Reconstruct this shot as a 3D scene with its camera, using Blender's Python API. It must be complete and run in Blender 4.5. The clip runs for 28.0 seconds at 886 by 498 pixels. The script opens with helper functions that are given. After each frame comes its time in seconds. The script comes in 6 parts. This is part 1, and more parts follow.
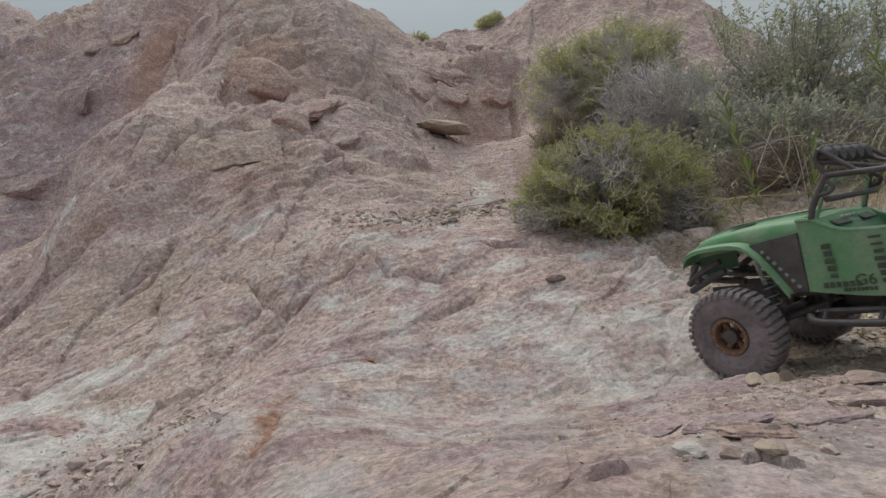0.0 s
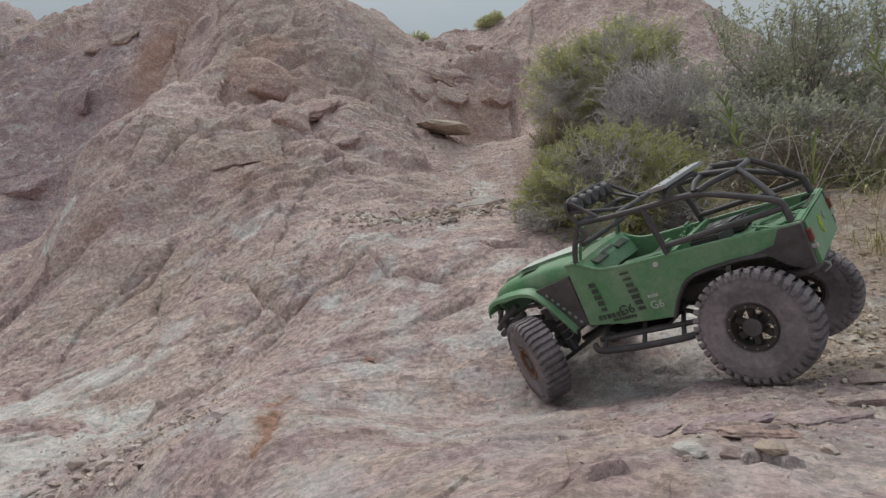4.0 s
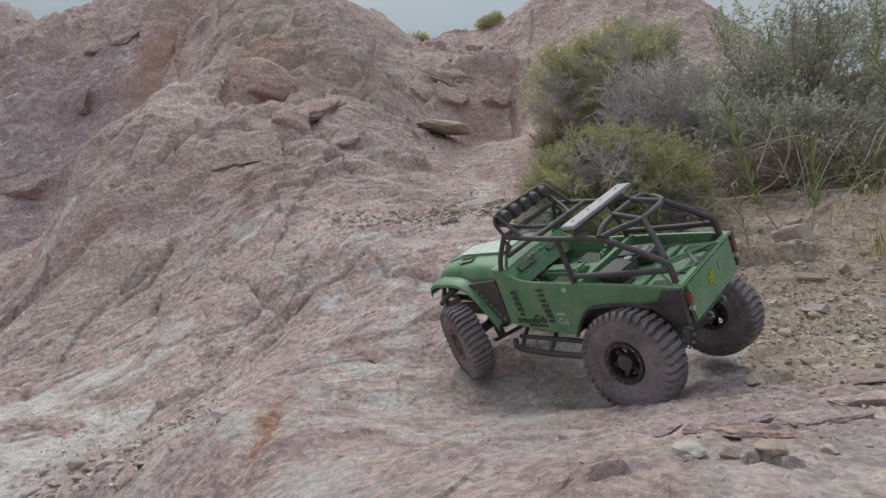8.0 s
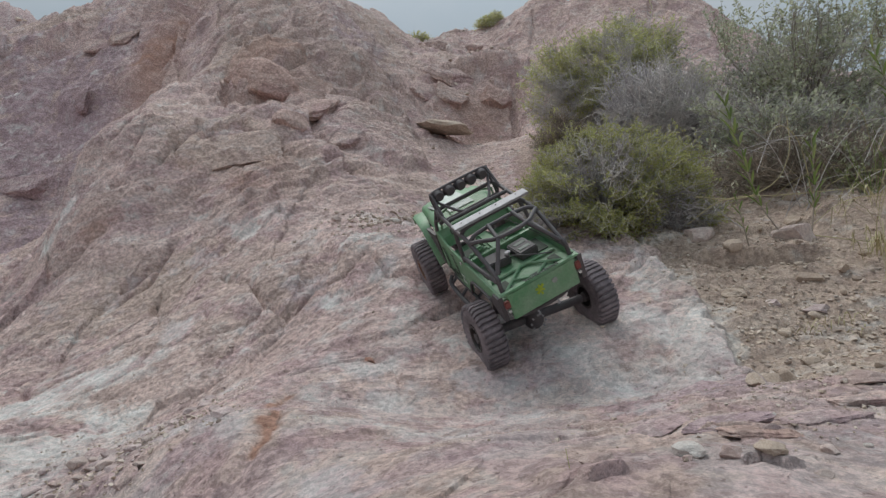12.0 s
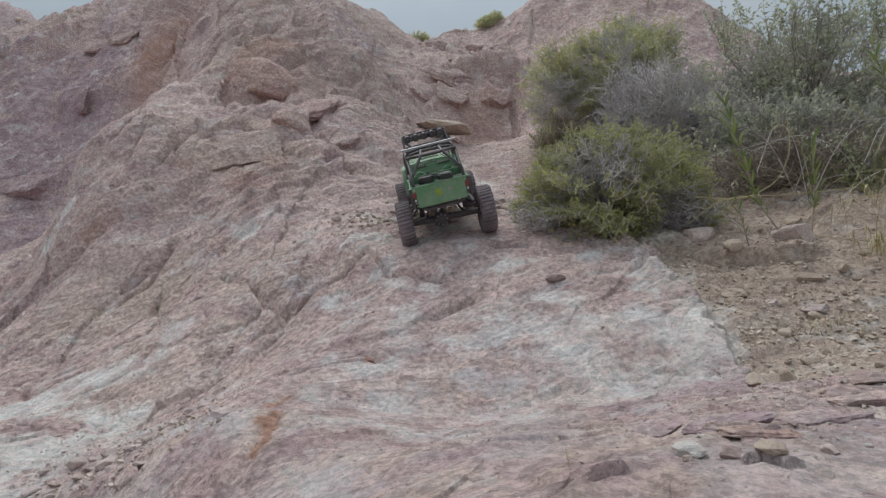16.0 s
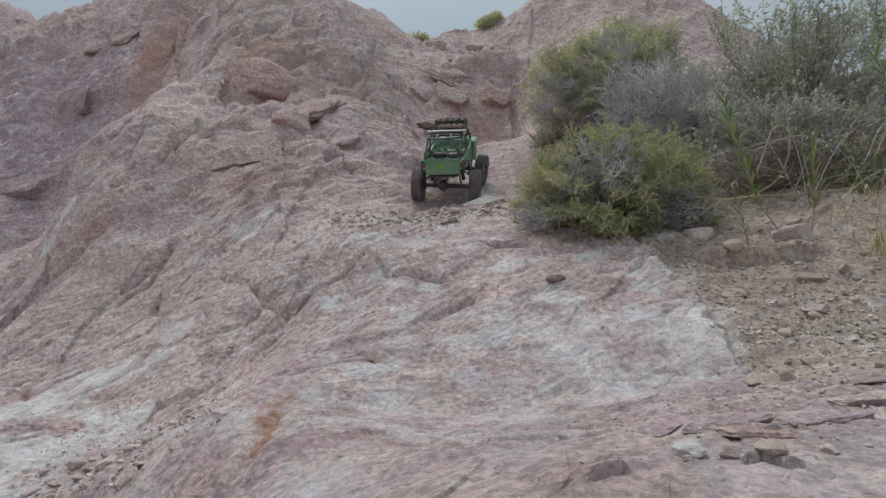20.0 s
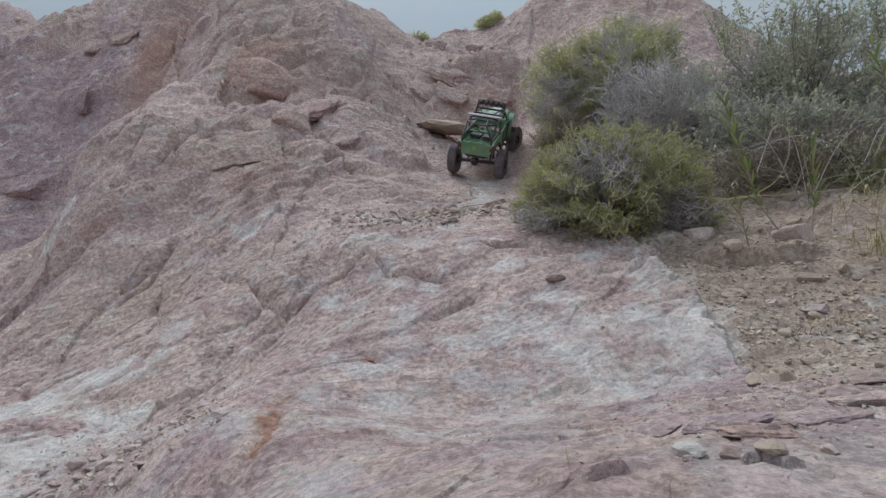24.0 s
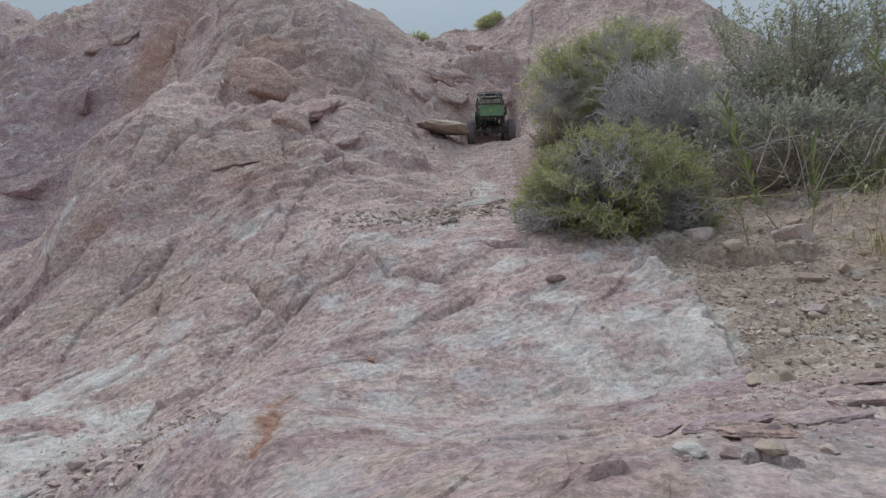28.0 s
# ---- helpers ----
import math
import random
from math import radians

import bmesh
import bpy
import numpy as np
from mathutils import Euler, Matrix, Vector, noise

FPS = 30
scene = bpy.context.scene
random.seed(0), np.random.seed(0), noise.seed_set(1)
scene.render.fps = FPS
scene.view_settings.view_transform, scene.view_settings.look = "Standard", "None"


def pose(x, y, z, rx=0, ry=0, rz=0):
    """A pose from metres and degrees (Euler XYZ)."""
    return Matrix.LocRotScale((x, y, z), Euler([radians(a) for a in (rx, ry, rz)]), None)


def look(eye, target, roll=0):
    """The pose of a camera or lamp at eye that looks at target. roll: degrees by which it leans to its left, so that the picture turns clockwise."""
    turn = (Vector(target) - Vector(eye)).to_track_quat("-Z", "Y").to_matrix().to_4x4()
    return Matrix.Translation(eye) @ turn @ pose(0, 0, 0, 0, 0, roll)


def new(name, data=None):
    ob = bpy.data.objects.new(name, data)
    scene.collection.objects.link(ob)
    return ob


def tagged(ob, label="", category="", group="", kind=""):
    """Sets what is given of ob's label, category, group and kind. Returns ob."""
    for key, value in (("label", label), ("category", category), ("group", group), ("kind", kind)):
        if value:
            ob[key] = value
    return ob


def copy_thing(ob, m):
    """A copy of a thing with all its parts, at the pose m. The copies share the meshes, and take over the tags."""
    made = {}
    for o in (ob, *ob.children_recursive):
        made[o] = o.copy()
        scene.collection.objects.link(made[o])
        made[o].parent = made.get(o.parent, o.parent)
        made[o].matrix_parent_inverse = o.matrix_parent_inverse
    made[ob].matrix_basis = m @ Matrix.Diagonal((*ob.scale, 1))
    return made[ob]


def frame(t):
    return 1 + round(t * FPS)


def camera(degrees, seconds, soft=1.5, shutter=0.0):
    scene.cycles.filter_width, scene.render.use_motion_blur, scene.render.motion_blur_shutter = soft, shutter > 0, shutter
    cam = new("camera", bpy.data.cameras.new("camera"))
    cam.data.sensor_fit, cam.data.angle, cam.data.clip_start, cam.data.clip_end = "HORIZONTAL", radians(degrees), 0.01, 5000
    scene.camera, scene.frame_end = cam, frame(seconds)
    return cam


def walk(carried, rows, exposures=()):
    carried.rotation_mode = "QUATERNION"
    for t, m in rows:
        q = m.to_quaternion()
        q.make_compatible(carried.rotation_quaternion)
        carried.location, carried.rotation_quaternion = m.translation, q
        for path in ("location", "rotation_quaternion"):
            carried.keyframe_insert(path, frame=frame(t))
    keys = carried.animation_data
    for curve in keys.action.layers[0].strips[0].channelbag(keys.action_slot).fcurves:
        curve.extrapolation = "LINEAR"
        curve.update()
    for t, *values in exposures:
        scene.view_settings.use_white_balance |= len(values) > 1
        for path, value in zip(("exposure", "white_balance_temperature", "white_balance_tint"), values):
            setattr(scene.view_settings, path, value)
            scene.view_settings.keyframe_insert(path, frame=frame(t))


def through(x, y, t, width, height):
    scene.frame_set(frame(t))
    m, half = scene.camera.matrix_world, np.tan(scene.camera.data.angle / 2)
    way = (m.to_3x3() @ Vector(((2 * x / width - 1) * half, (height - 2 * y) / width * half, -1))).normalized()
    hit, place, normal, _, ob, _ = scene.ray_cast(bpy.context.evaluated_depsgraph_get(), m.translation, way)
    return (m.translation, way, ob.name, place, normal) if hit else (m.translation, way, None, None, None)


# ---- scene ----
# ---------------- camera: stands still on a low tripod ----------------
EYE = (0.0, 0.0, 0.30)
cam = camera(78.2, 28.0, soft=1.35, shutter=0.4)
LEVEL = look(EYE, (0.0, math.cos(radians(4)), 0.30 + math.sin(radians(4))))
walk(cam, [(0.0, LEVEL), (28.0, LEVEL)], exposures=((0.0, -0.2, 6750, 7.5), (8.0, -0.11, 6480, 8), (14.5, -0.11, 6360, 8.5), (20.0, -0.13, 6170, 8.5), (28.0, -0.16, 6080, 8.5)))

# ---------------- world: bright overcast sky and a wide, weak sun ----------------
SUN_UP, SUN_TURN = radians(62), radians(-35)
world = bpy.data.worlds.new("sky")
scene.world = world
world.use_nodes = True
wn, wl = world.node_tree.nodes, world.node_tree.links
wn.clear()
w_out = wn.new("ShaderNodeOutputWorld")
w_bg = wn.new("ShaderNodeBackground")
w_sky = wn.new("ShaderNodeTexSky")
w_sky.sky_type, w_sky.sun_disc = "NISHITA", False
w_sky.sun_elevation, w_sky.sun_rotation = SUN_UP, SUN_TURN
w_sky.air_density, w_sky.dust_density, w_sky.ozone_density = 1.0, 3.0, 1.0
w_cloud = wn.new("ShaderNodeTexNoise")
w_cloud.inputs["Scale"].default_value, w_cloud.inputs["Detail"].default_value = 2.2, 6
w_ramp = wn.new("ShaderNodeValToRGB")
w_ramp.color_ramp.elements[0].position, w_ramp.color_ramp.elements[1].position = 0.35, 0.7
w_ramp.color_ramp.elements[0].color = (3.4, 4.2, 4.7, 1)
w_ramp.color_ramp.elements[1].color = (5.2, 5.4, 5.6, 1)
w_mix = wn.new("ShaderNodeMix")
w_mix.data_type = "RGBA"
w_mix.inputs["Factor"].default_value = 0.86
wl.new(w_cloud.outputs["Fac"], w_ramp.inputs["Fac"])
wl.new(w_sky.outputs["Color"], w_mix.inputs["A"])
wl.new(w_ramp.outputs["Color"], w_mix.inputs["B"])
# an overcast sky is dimmer towards the horizon
w_at, w_xyz, w_fall = wn.new("ShaderNodeTexCoord"), wn.new("ShaderNodeSeparateXYZ"), wn.new("ShaderNodeMapRange")
for key, value in (("From Min", 0.3), ("From Max", 0.9), ("To Min", 0.46), ("To Max", 1.13)):
    w_fall.inputs[key].default_value = value
w_dim = wn.new("ShaderNodeVectorMath")
w_dim.operation = "SCALE"
wl.new(w_at.outputs["Generated"], w_xyz.inputs["Vector"])
wl.new(w_xyz.outputs["Z"], w_fall.inputs["Value"])
wl.new(w_mix.outputs["Result"], w_dim.inputs[0])
wl.new(w_fall.outputs["Result"], w_dim.inputs["Scale"])
wl.new(w_dim.outputs["Vector"], w_bg.inputs["Color"])
w_bg.inputs["Strength"].default_value = 0.174
wl.new(w_bg.outputs["Background"], w_out.inputs["Surface"])

sun = new("sun", bpy.data.lights.new("sun", "SUN"))
sun.data.energy, sun.data.angle, sun.data.color = 1.65, radians(36), (1.0, 0.96, 0.9)
sun.matrix_world = look((0, 0, 5), Vector((0, 0, 5)) - Vector((math.sin(SUN_TURN) * math.cos(SUN_UP), math.cos(SUN_TURN) * math.cos(SUN_UP), math.sin(SUN_UP))))

# ---------------- materials ----------------
def material(name, color, rough=0.6, metal=0.0, spec=0.5):
    m = bpy.data.materials.new(name)
    m.use_nodes = True
    b = m.node_tree.nodes["Principled BSDF"]
    b.inputs["Base Color"].default_value = (*color, 1)
    b.inputs["Roughness"].default_value = rough
    b.inputs["Metallic"].default_value = metal
    b.inputs["Specular IOR Level"].default_value = spec
    return m


def node(m, kind, **values):
    n = m.node_tree.nodes.new(kind)
    for key, value in values.items():
        n.inputs[key.replace("_", " ")].default_value = value
    return n


def link(m, a, b):
    m.node_tree.links.new(a, b)


def mixed(m, fac, a, b, blend="MIX"):
    """Colour mix node; fac, a and b are sockets or values."""
    n = m.node_tree.nodes.new("ShaderNodeMix")
    n.data_type, n.blend_type = "RGBA", blend
    for key, value in (("Factor", fac), ("A", a), ("B", b)):
        socket = [s for s in n.inputs if s.name == key and s.type == ("VALUE" if key == "Factor" else "RGBA")][0]
        if isinstance(value, bpy.types.NodeSocket):
            link(m, value, socket)
        else:
            socket.default_value = value if key == "Factor" else (*value, 1)
    return [s for s in n.outputs if s.type == "RGBA"][0]


def ramp(m, fac, low, high):
    n = m.node_tree.nodes.new("ShaderNodeMapRange")
    n.inputs["From Min"].default_value, n.inputs["From Max"].default_value = low, high
    link(m, fac, n.inputs["Value"])
    return n.outputs["Result"]


def grain(m, scale, detail=4, rough=0.6, stretch=None):
    n = node(m, "ShaderNodeTexNoise", Scale=scale, Detail=detail, Roughness=rough)
    c = m.node_tree.nodes.new("ShaderNodeTexCoord")
    if stretch:
        mp = m.node_tree.nodes.new("ShaderNodeMapping")
        mp.inputs["Scale"].default_value = stretch[0]
        mp.inputs["Rotation"].default_value = [radians(a) for a in stretch[1]]
        link(m, c.outputs["Object"], mp.inputs["Vector"])
        link(m, mp.outputs["Vector"], n.inputs["Vector"])
    else:
        link(m, c.outputs["Object"], n.inputs["Vector"])
    return n.outputs["Fac"]


def relief(m, height, strength, distance):
    b = m.node_tree.nodes["Principled BSDF"]
    n = node(m, "ShaderNodeBump", Strength=strength, Distance=distance)
    link(m, height, n.inputs["Height"])
    link(m, n.outputs["Normal"], b.inputs["Normal"])


def attribute(m, name):
    n = m.node_tree.nodes.new("ShaderNodeAttribute")
    n.attribute_name = name
    return n.outputs["Fac"]


def base(m):
    return m.node_tree.nodes["Principled BSDF"].inputs["Base Color"]


def rock_material(name="pink_sandstone"):
    """Weathered pink sandstone with chalky crusts, rust seams and tan soil."""
    m = material(name, (0.4, 0.3, 0.27), 0.92, 0.0, 0.2)
    wide, blotch, mid = grain(m, 1.9, 7, 0.62), grain(m, 6.5, 9, 0.66), grain(m, 21, 8, 0.68)
    fine, grit, speck = grain(m, 95, 7, 0.74), grain(m, 430, 4, 0.7), grain(m, 150, 3, 0.5)
    pale = grain(m, 9.5, 9, 0.7, ((0.8, 1.3, 1.5), (40, 12, 33)))
    # folded laminae, seen in places only
    c = m.node_tree.nodes.new("ShaderNodeTexCoord")
    push = node(m, "ShaderNodeTexNoise", Scale=2.6, Detail=4.0)
    link(m, c.outputs["Object"], push.inputs["Vector"])
    bend = m.node_tree.nodes.new("ShaderNodeVectorMath")
    bend.operation = "MULTIPLY_ADD"
    link(m, push.outputs["Color"], bend.inputs[0])
    bend.inputs[1].default_value = (0.35, 0.35, 0.35)
    link(m, c.outputs["Object"], bend.inputs[2])
    tilt = m.node_tree.nodes.new("ShaderNodeMapping")
    tilt.inputs["Scale"].default_value = (0.4, 0.7, 2.0)
    tilt.inputs["Rotation"].default_value = [radians(a) for a in (24, -30, 18)]
    link(m, bend.outputs["Vector"], tilt.inputs["Vector"])
    beds = node(m, "ShaderNodeTexNoise", Scale=24.0, Detail=6.0, Roughness=0.66)
    link(m, tilt.outputs["Vector"], beds.inputs["Vector"])
    lamina = beds.outputs["Fac"]
    gate = m.node_tree.nodes.new("ShaderNodeMath")
    gate.operation = "MULTIPLY"
    link(m, ramp(m, lamina, 0.5, 0.6), gate.inputs[0])
    link(m, ramp(m, wide, 0.56, 0.44), gate.inputs[1])
    # broken chips of two sizes: each cell has its own level and tone
    heights, tones = [], []
    for size, turn in ((17.0, (30, 10, 24)), (52.0, (12, -20, 50))):
        mp = m.node_tree.nodes.new("ShaderNodeMapping")
        mp.inputs["Scale"].default_value = (0.75, 1.15, 1.5)
        mp.inputs["Rotation"].default_value = [radians(a) for a in turn]
        link(m, bend.outputs["Vector"], mp.inputs["Vector"])
        cell = node(m, "ShaderNodeTexVoronoi", Scale=size)
        link(m, mp.outputs["Vector"], cell.inputs["Vector"])
        level = m.node_tree.nodes.new("ShaderNodeMath")
        level.operation = "MULTIPLY_ADD"
        link(m, cell.outputs["Color"], level.inputs[0])
        level.inputs[1].default_value = 0.5
        link(m, cell.outputs["Distance"], level.inputs[2])
        heights.append(level.outputs[0])
        tones.append(cell.outputs["Color"])
    col = mixed(m, ramp(m, wide, 0.42, 0.6), (0.58, 0.445, 0.41), (0.535, 0.42, 0.375))
    col = mixed(m, ramp(m, blotch, 0.5, 0.58), col, (0.49, 0.36, 0.35))
    col = mixed(m, attribute(m, "tan"), col, (0.53, 0.42, 0.36))
    col = mixed(m, attribute(m, "purple"), col, (0.43, 0.325, 0.345))
    # brown varnish, darkened by the flank's shade put into the colour
    col = mixed(m, attribute(m, "varnish_and_shade"), col, (0.42, 0.325, 0.285))
    col = mixed(m, gate.outputs[0], col, mixed(m, 0.4, col, (0.68, 0.6, 0.56)))
    col = mixed(m, ramp(m, pale, 0.56, 0.68), col, mixed(m, 0.7, col, (0.7, 0.635, 0.605)))
    col = mixed(m, ramp(m, mid, 0.55, 0.66), col, mixed(m, 0.65, col, (0.33, 0.24, 0.235)))
    for tone in tones:
        col = mixed(m, tone, mixed(m, 1.0, col, (0.85, 0.84, 0.84), "MULTIPLY"), mixed(m, 1.0, col, (1.13, 1.13, 1.13), "MULTIPLY"))
    col = mixed(m, attribute(m, "soil"), col, mixed(m, ramp(m, mid, 0.42, 0.6), (0.47, 0.375, 0.305), (0.38, 0.295, 0.245)))
    crust = m.node_tree.nodes.new("ShaderNodeMath")
    crust.operation = "MULTIPLY"
    link(m, attribute(m, "chalk"), crust.inputs[0])
    link(m, ramp(m, mixed(m, 0.5, mid, fine), 0.62, 0.44), crust.inputs[1])
    col = mixed(m, crust.outputs[0], col, (0.78, 0.775, 0.745))
    col = mixed(m, attribute(m, "rust"), col, (0.42, 0.25, 0.19))
    col = mixed(m, ramp(m, fine, 0.43, 0.57), mixed(m, 1.0, col, (0.75, 0.74, 0.74), "MULTIPLY"), mixed(m, 1.0, col, (1.2, 1.2, 1.19), "MULTIPLY"))
    col = mixed(m, ramp(m, speck, 0.62, 0.7), col, mixed(m, 1.0, col, (0.62, 0.58, 0.58), "MULTIPLY"))
    col = mixed(m, ramp(m, grit, 0.32, 0.68), mixed(m, 1.0, col, (0.84, 0.84, 0.84), "MULTIPLY"), mixed(m, 1.0, col, (1.13, 1.13, 1.13), "MULTIPLY"))
    link(m, col, base(m))
    rough = mixed(m, 0.35, mixed(m, 0.3, fine, lamina), grit)
    chips = mixed(m, 0.3, heights[0], heights[1])
    relief(m, mixed(m, 0.4, mixed(m, 0.4, rough, mid), chips), 1.0, 0.02)
    return m


ROCK = rock_material()


def dusty(name, color, rough=0.55, dust=(0.36, 0.27, 0.23), amount=0.35, scale=30, metal=0.0, spec=0.5, fine=260, bump=0.15):
    """Plastic, rubber or metal with a broken coat of dust and scuffs."""
    m = material(name, color, rough, metal, spec)
    a, b = grain(m, scale, 6, 0.65), grain(m, fine, 4, 0.7)
    n = m.node_tree.nodes.new("ShaderNodeMath")
    n.operation = "MULTIPLY_ADD"
    link(m, ramp(m, a, 0.36, 0.74), n.inputs[0])
    n.inputs[1].default_value = amount
    n.inputs[2].default_value = amount * 0.25
    col = mixed(m, n.outputs[0], color, dust)
    col = mixed(m, ramp(m, b, 0.3, 0.75), mixed(m, 1.0, col, (0.86, 0.86, 0.86), "MULTIPLY"), mixed(m, 1.0, col, (1.12, 1.12, 1.12), "MULTIPLY"))
    link(m, col, base(m))
    r = m.node_tree.nodes.new("ShaderNodeMapRange")
    r.inputs["To Min"].default_value, r.inputs["To Max"].default_value = rough - 0.1, min(1.0, rough + 0.25)
    link(m, a, r.inputs["Value"])
    link(m, r.outputs["Result"], m.node_tree.nodes["Principled BSDF"].inputs["Roughness"])
    relief(m, b, bump, 0.001)
    return m


GREEN = dusty("dusty_green_plastic", (0.075, 0.26, 0.105), 0.42, (0.34, 0.4, 0.31), 0.55, 26)
RUBBER = dusty("dusty_rubber", (0.09, 0.08, 0.085), 0.85, (0.37, 0.315, 0.335), 0.68, 22, 0, 0.3, 180, 0.4)
BLACK = dusty("dusty_black_plastic", (0.04, 0.037, 0.041), 0.48, (0.27, 0.235, 0.24), 0.28, 40)
RUSTY = dusty("rust_brown_rim", (0.14, 0.07, 0.045), 0.6, (0.34, 0.2, 0.13), 0.5, 60)
RIM = dusty("black_rim", (0.018, 0.016, 0.017), 0.4, (0.2, 0.15, 0.13), 0.2, 60)
BOLT = dusty("steel_bolts", (0.45, 0.44, 0.42), 0.35, (0.3, 0.24, 0.2), 0.3, 90, 0.9)
ALLOY = dusty("dull_aluminium", (0.4, 0.4, 0.42), 0.55, (0.34, 0.31, 0.3), 0.3, 60, 0.25)
DARK_STICKER = dusty("worn_dark_print", (0.03, 0.035, 0.035), 0.6, (0.14, 0.2, 0.12), 0.45, 110)
GREY_STICKER = dusty("worn_grey_print", (0.3, 0.32, 0.3), 0.6, (0.16, 0.22, 0.15), 0.4, 110)
WHITE_STICKER = dusty("worn_white_print", (0.62, 0.66, 0.63), 0.5, (0.24, 0.36, 0.24), 0.4, 70)
YELLOW = dusty("yellow_sticker", (0.42, 0.5, 0.03), 0.5, (0.16, 0.3, 0.06), 0.4, 110)
RED = dusty("red_lamp_plastic", (0.2, 0.025, 0.02), 0.35, (0.22, 0.13, 0.11), 0.4, 80)
DUSTY_PANE = material("dusty_clear_plastic", (0.5, 0.46, 0.43), 0.35)
DUSTY_PANE.node_tree.nodes["Principled BSDF"].inputs["Alpha"].default_value = 0.28
LENS = dusty("clear_lens", (0.6, 0.6, 0.58), 0.2, (0.4, 0.36, 0.33), 0.3, 80)


def stone_material(name, a, b):
    """Loose sandstone: two tones in broad blotches, gritty, dusted."""
    m = material(name, a, 0.92, 0.0, 0.2)
    info = m.node_tree.nodes.new("ShaderNodeObjectInfo")
    blotch, fine = grain(m, 3.0, 6, 0.65), grain(m, 24, 5, 0.7)
    col = mixed(m, ramp(m, blotch, 0.38, 0.64), a, b)
    col = mixed(m, info.outputs["Random"], mixed(m, 1.0, col, (0.84, 0.83, 0.82), "MULTIPLY"), mixed(m, 1.0, col, (1.14, 1.14, 1.13), "MULTIPLY"))
    col = mixed(m, ramp(m, fine, 0.36, 0.64), mixed(m, 1.0, col, (0.8, 0.79, 0.79), "MULTIPLY"), mixed(m, 1.0, col, (1.15, 1.15, 1.14), "MULTIPLY"))
    link(m, col, base(m))
    relief(m, fine, 0.35, 0.01)
    return m


STONE_PINK = stone_material("pink_stone", (0.5, 0.4, 0.37), (0.58, 0.5, 0.46))
STONE_TAN = stone_material("tan_stone", (0.44, 0.355, 0.29), (0.52, 0.435, 0.365))
STONE_PALE = stone_material("pale_stone", (0.6, 0.57, 0.54), (0.52, 0.46, 0.43))
STONE_DARK = stone_material("brown_stone", (0.36, 0.27, 0.25), (0.45, 0.36, 0.33))
STONE_CLOD = stone_material("earthy_stone", (0.41, 0.32, 0.26), (0.47, 0.385, 0.32))
STONE_MAUVE = stone_material("mauve_stone", (0.46, 0.365, 0.36), (0.58, 0.49, 0.47))
STONE_RED = stone_material("red_stone", (0.38, 0.2, 0.15), (0.46, 0.32, 0.27))


def varied(name, a, b, c, rough=0.7, through=0.0):
    """Colours that change from piece to piece of one mesh."""
    m = material(name, a, rough, 0.0, 0.25)
    g = m.node_tree.nodes.new("ShaderNodeNewGeometry")
    r = m.node_tree.nodes.new("ShaderNodeValToRGB")
    r.color_ramp.elements[0].color, r.color_ramp.elements[1].color = (*a, 1), (*c, 1)
    r.color_ramp.elements.new(0.5).color = (*b, 1)
    link(m, g.outputs["Random Per Island"], r.inputs["Fac"])
    n = grain(m, 9, 4)
    col = mixed(m, ramp(m, n, 0.35, 0.65), mixed(m, 1.0, r.outputs["Color"], (0.8, 0.8, 0.82), "MULTIPLY"), mixed(m, 1.0, r.outputs["Color"], (1.15, 1.15, 1.1), "MULTIPLY"))
    link(m, col, base(m))
    if through:
        # thin leaves let part of the light through
        b = m.node_tree.nodes["Principled BSDF"]
        tr = m.node_tree.nodes.new("ShaderNodeBsdfTranslucent")
        link(m, col, tr.inputs["Color"])
        mix = node(m, "ShaderNodeMixShader", Fac=through)
        link(m, b.outputs["BSDF"], mix.inputs[1])
        link(m, tr.outputs["BSDF"], mix.inputs[2])
        link(m, mix.outputs["Shader"], m.node_tree.nodes["Material Output"].inputs["Surface"])
    return m


LEAF_YELLOW = varied("yellow_green_leaves", (0.36, 0.385, 0.12), (0.49, 0.5, 0.19), (0.63, 0.61, 0.34), through=0.5)
LEAF_GREY = varied("grey_green_leaves", (0.36, 0.39, 0.26), (0.5, 0.52, 0.38), (0.64, 0.65, 0.55), through=0.45)
LEAF_PALE = varied("pale_yellow_green_leaves", (0.46, 0.48, 0.18), (0.58, 0.59, 0.27), (0.7, 0.69, 0.42), through=0.55)
TWIG_SILVER = varied("silver_twigs", (0.46, 0.43, 0.43), (0.6, 0.57, 0.57), (0.74, 0.71, 0.71))
LEAF_FRESH = varied("fresh_green_leaves", (0.14, 0.2, 0.06), (0.21, 0.27, 0.09), (0.3, 0.34, 0.14), through=0.35)
TWIG_GREY = varied("grey_twigs", (0.33, 0.3, 0.3), (0.48, 0.45, 0.45), (0.66, 0.63, 0.63))
TWIG_BROWN = varied("brown_twigs", (0.2, 0.165, 0.13), (0.3, 0.25, 0.21), (0.42, 0.36, 0.31))
STRAW = varied("straw", (0.33, 0.29, 0.15), (0.45, 0.4, 0.23), (0.58, 0.52, 0.34))
PEBBLE = varied("mixed_pebbles", (0.42, 0.34, 0.28), (0.52, 0.43, 0.36), (0.66, 0.58, 0.52), 0.9)

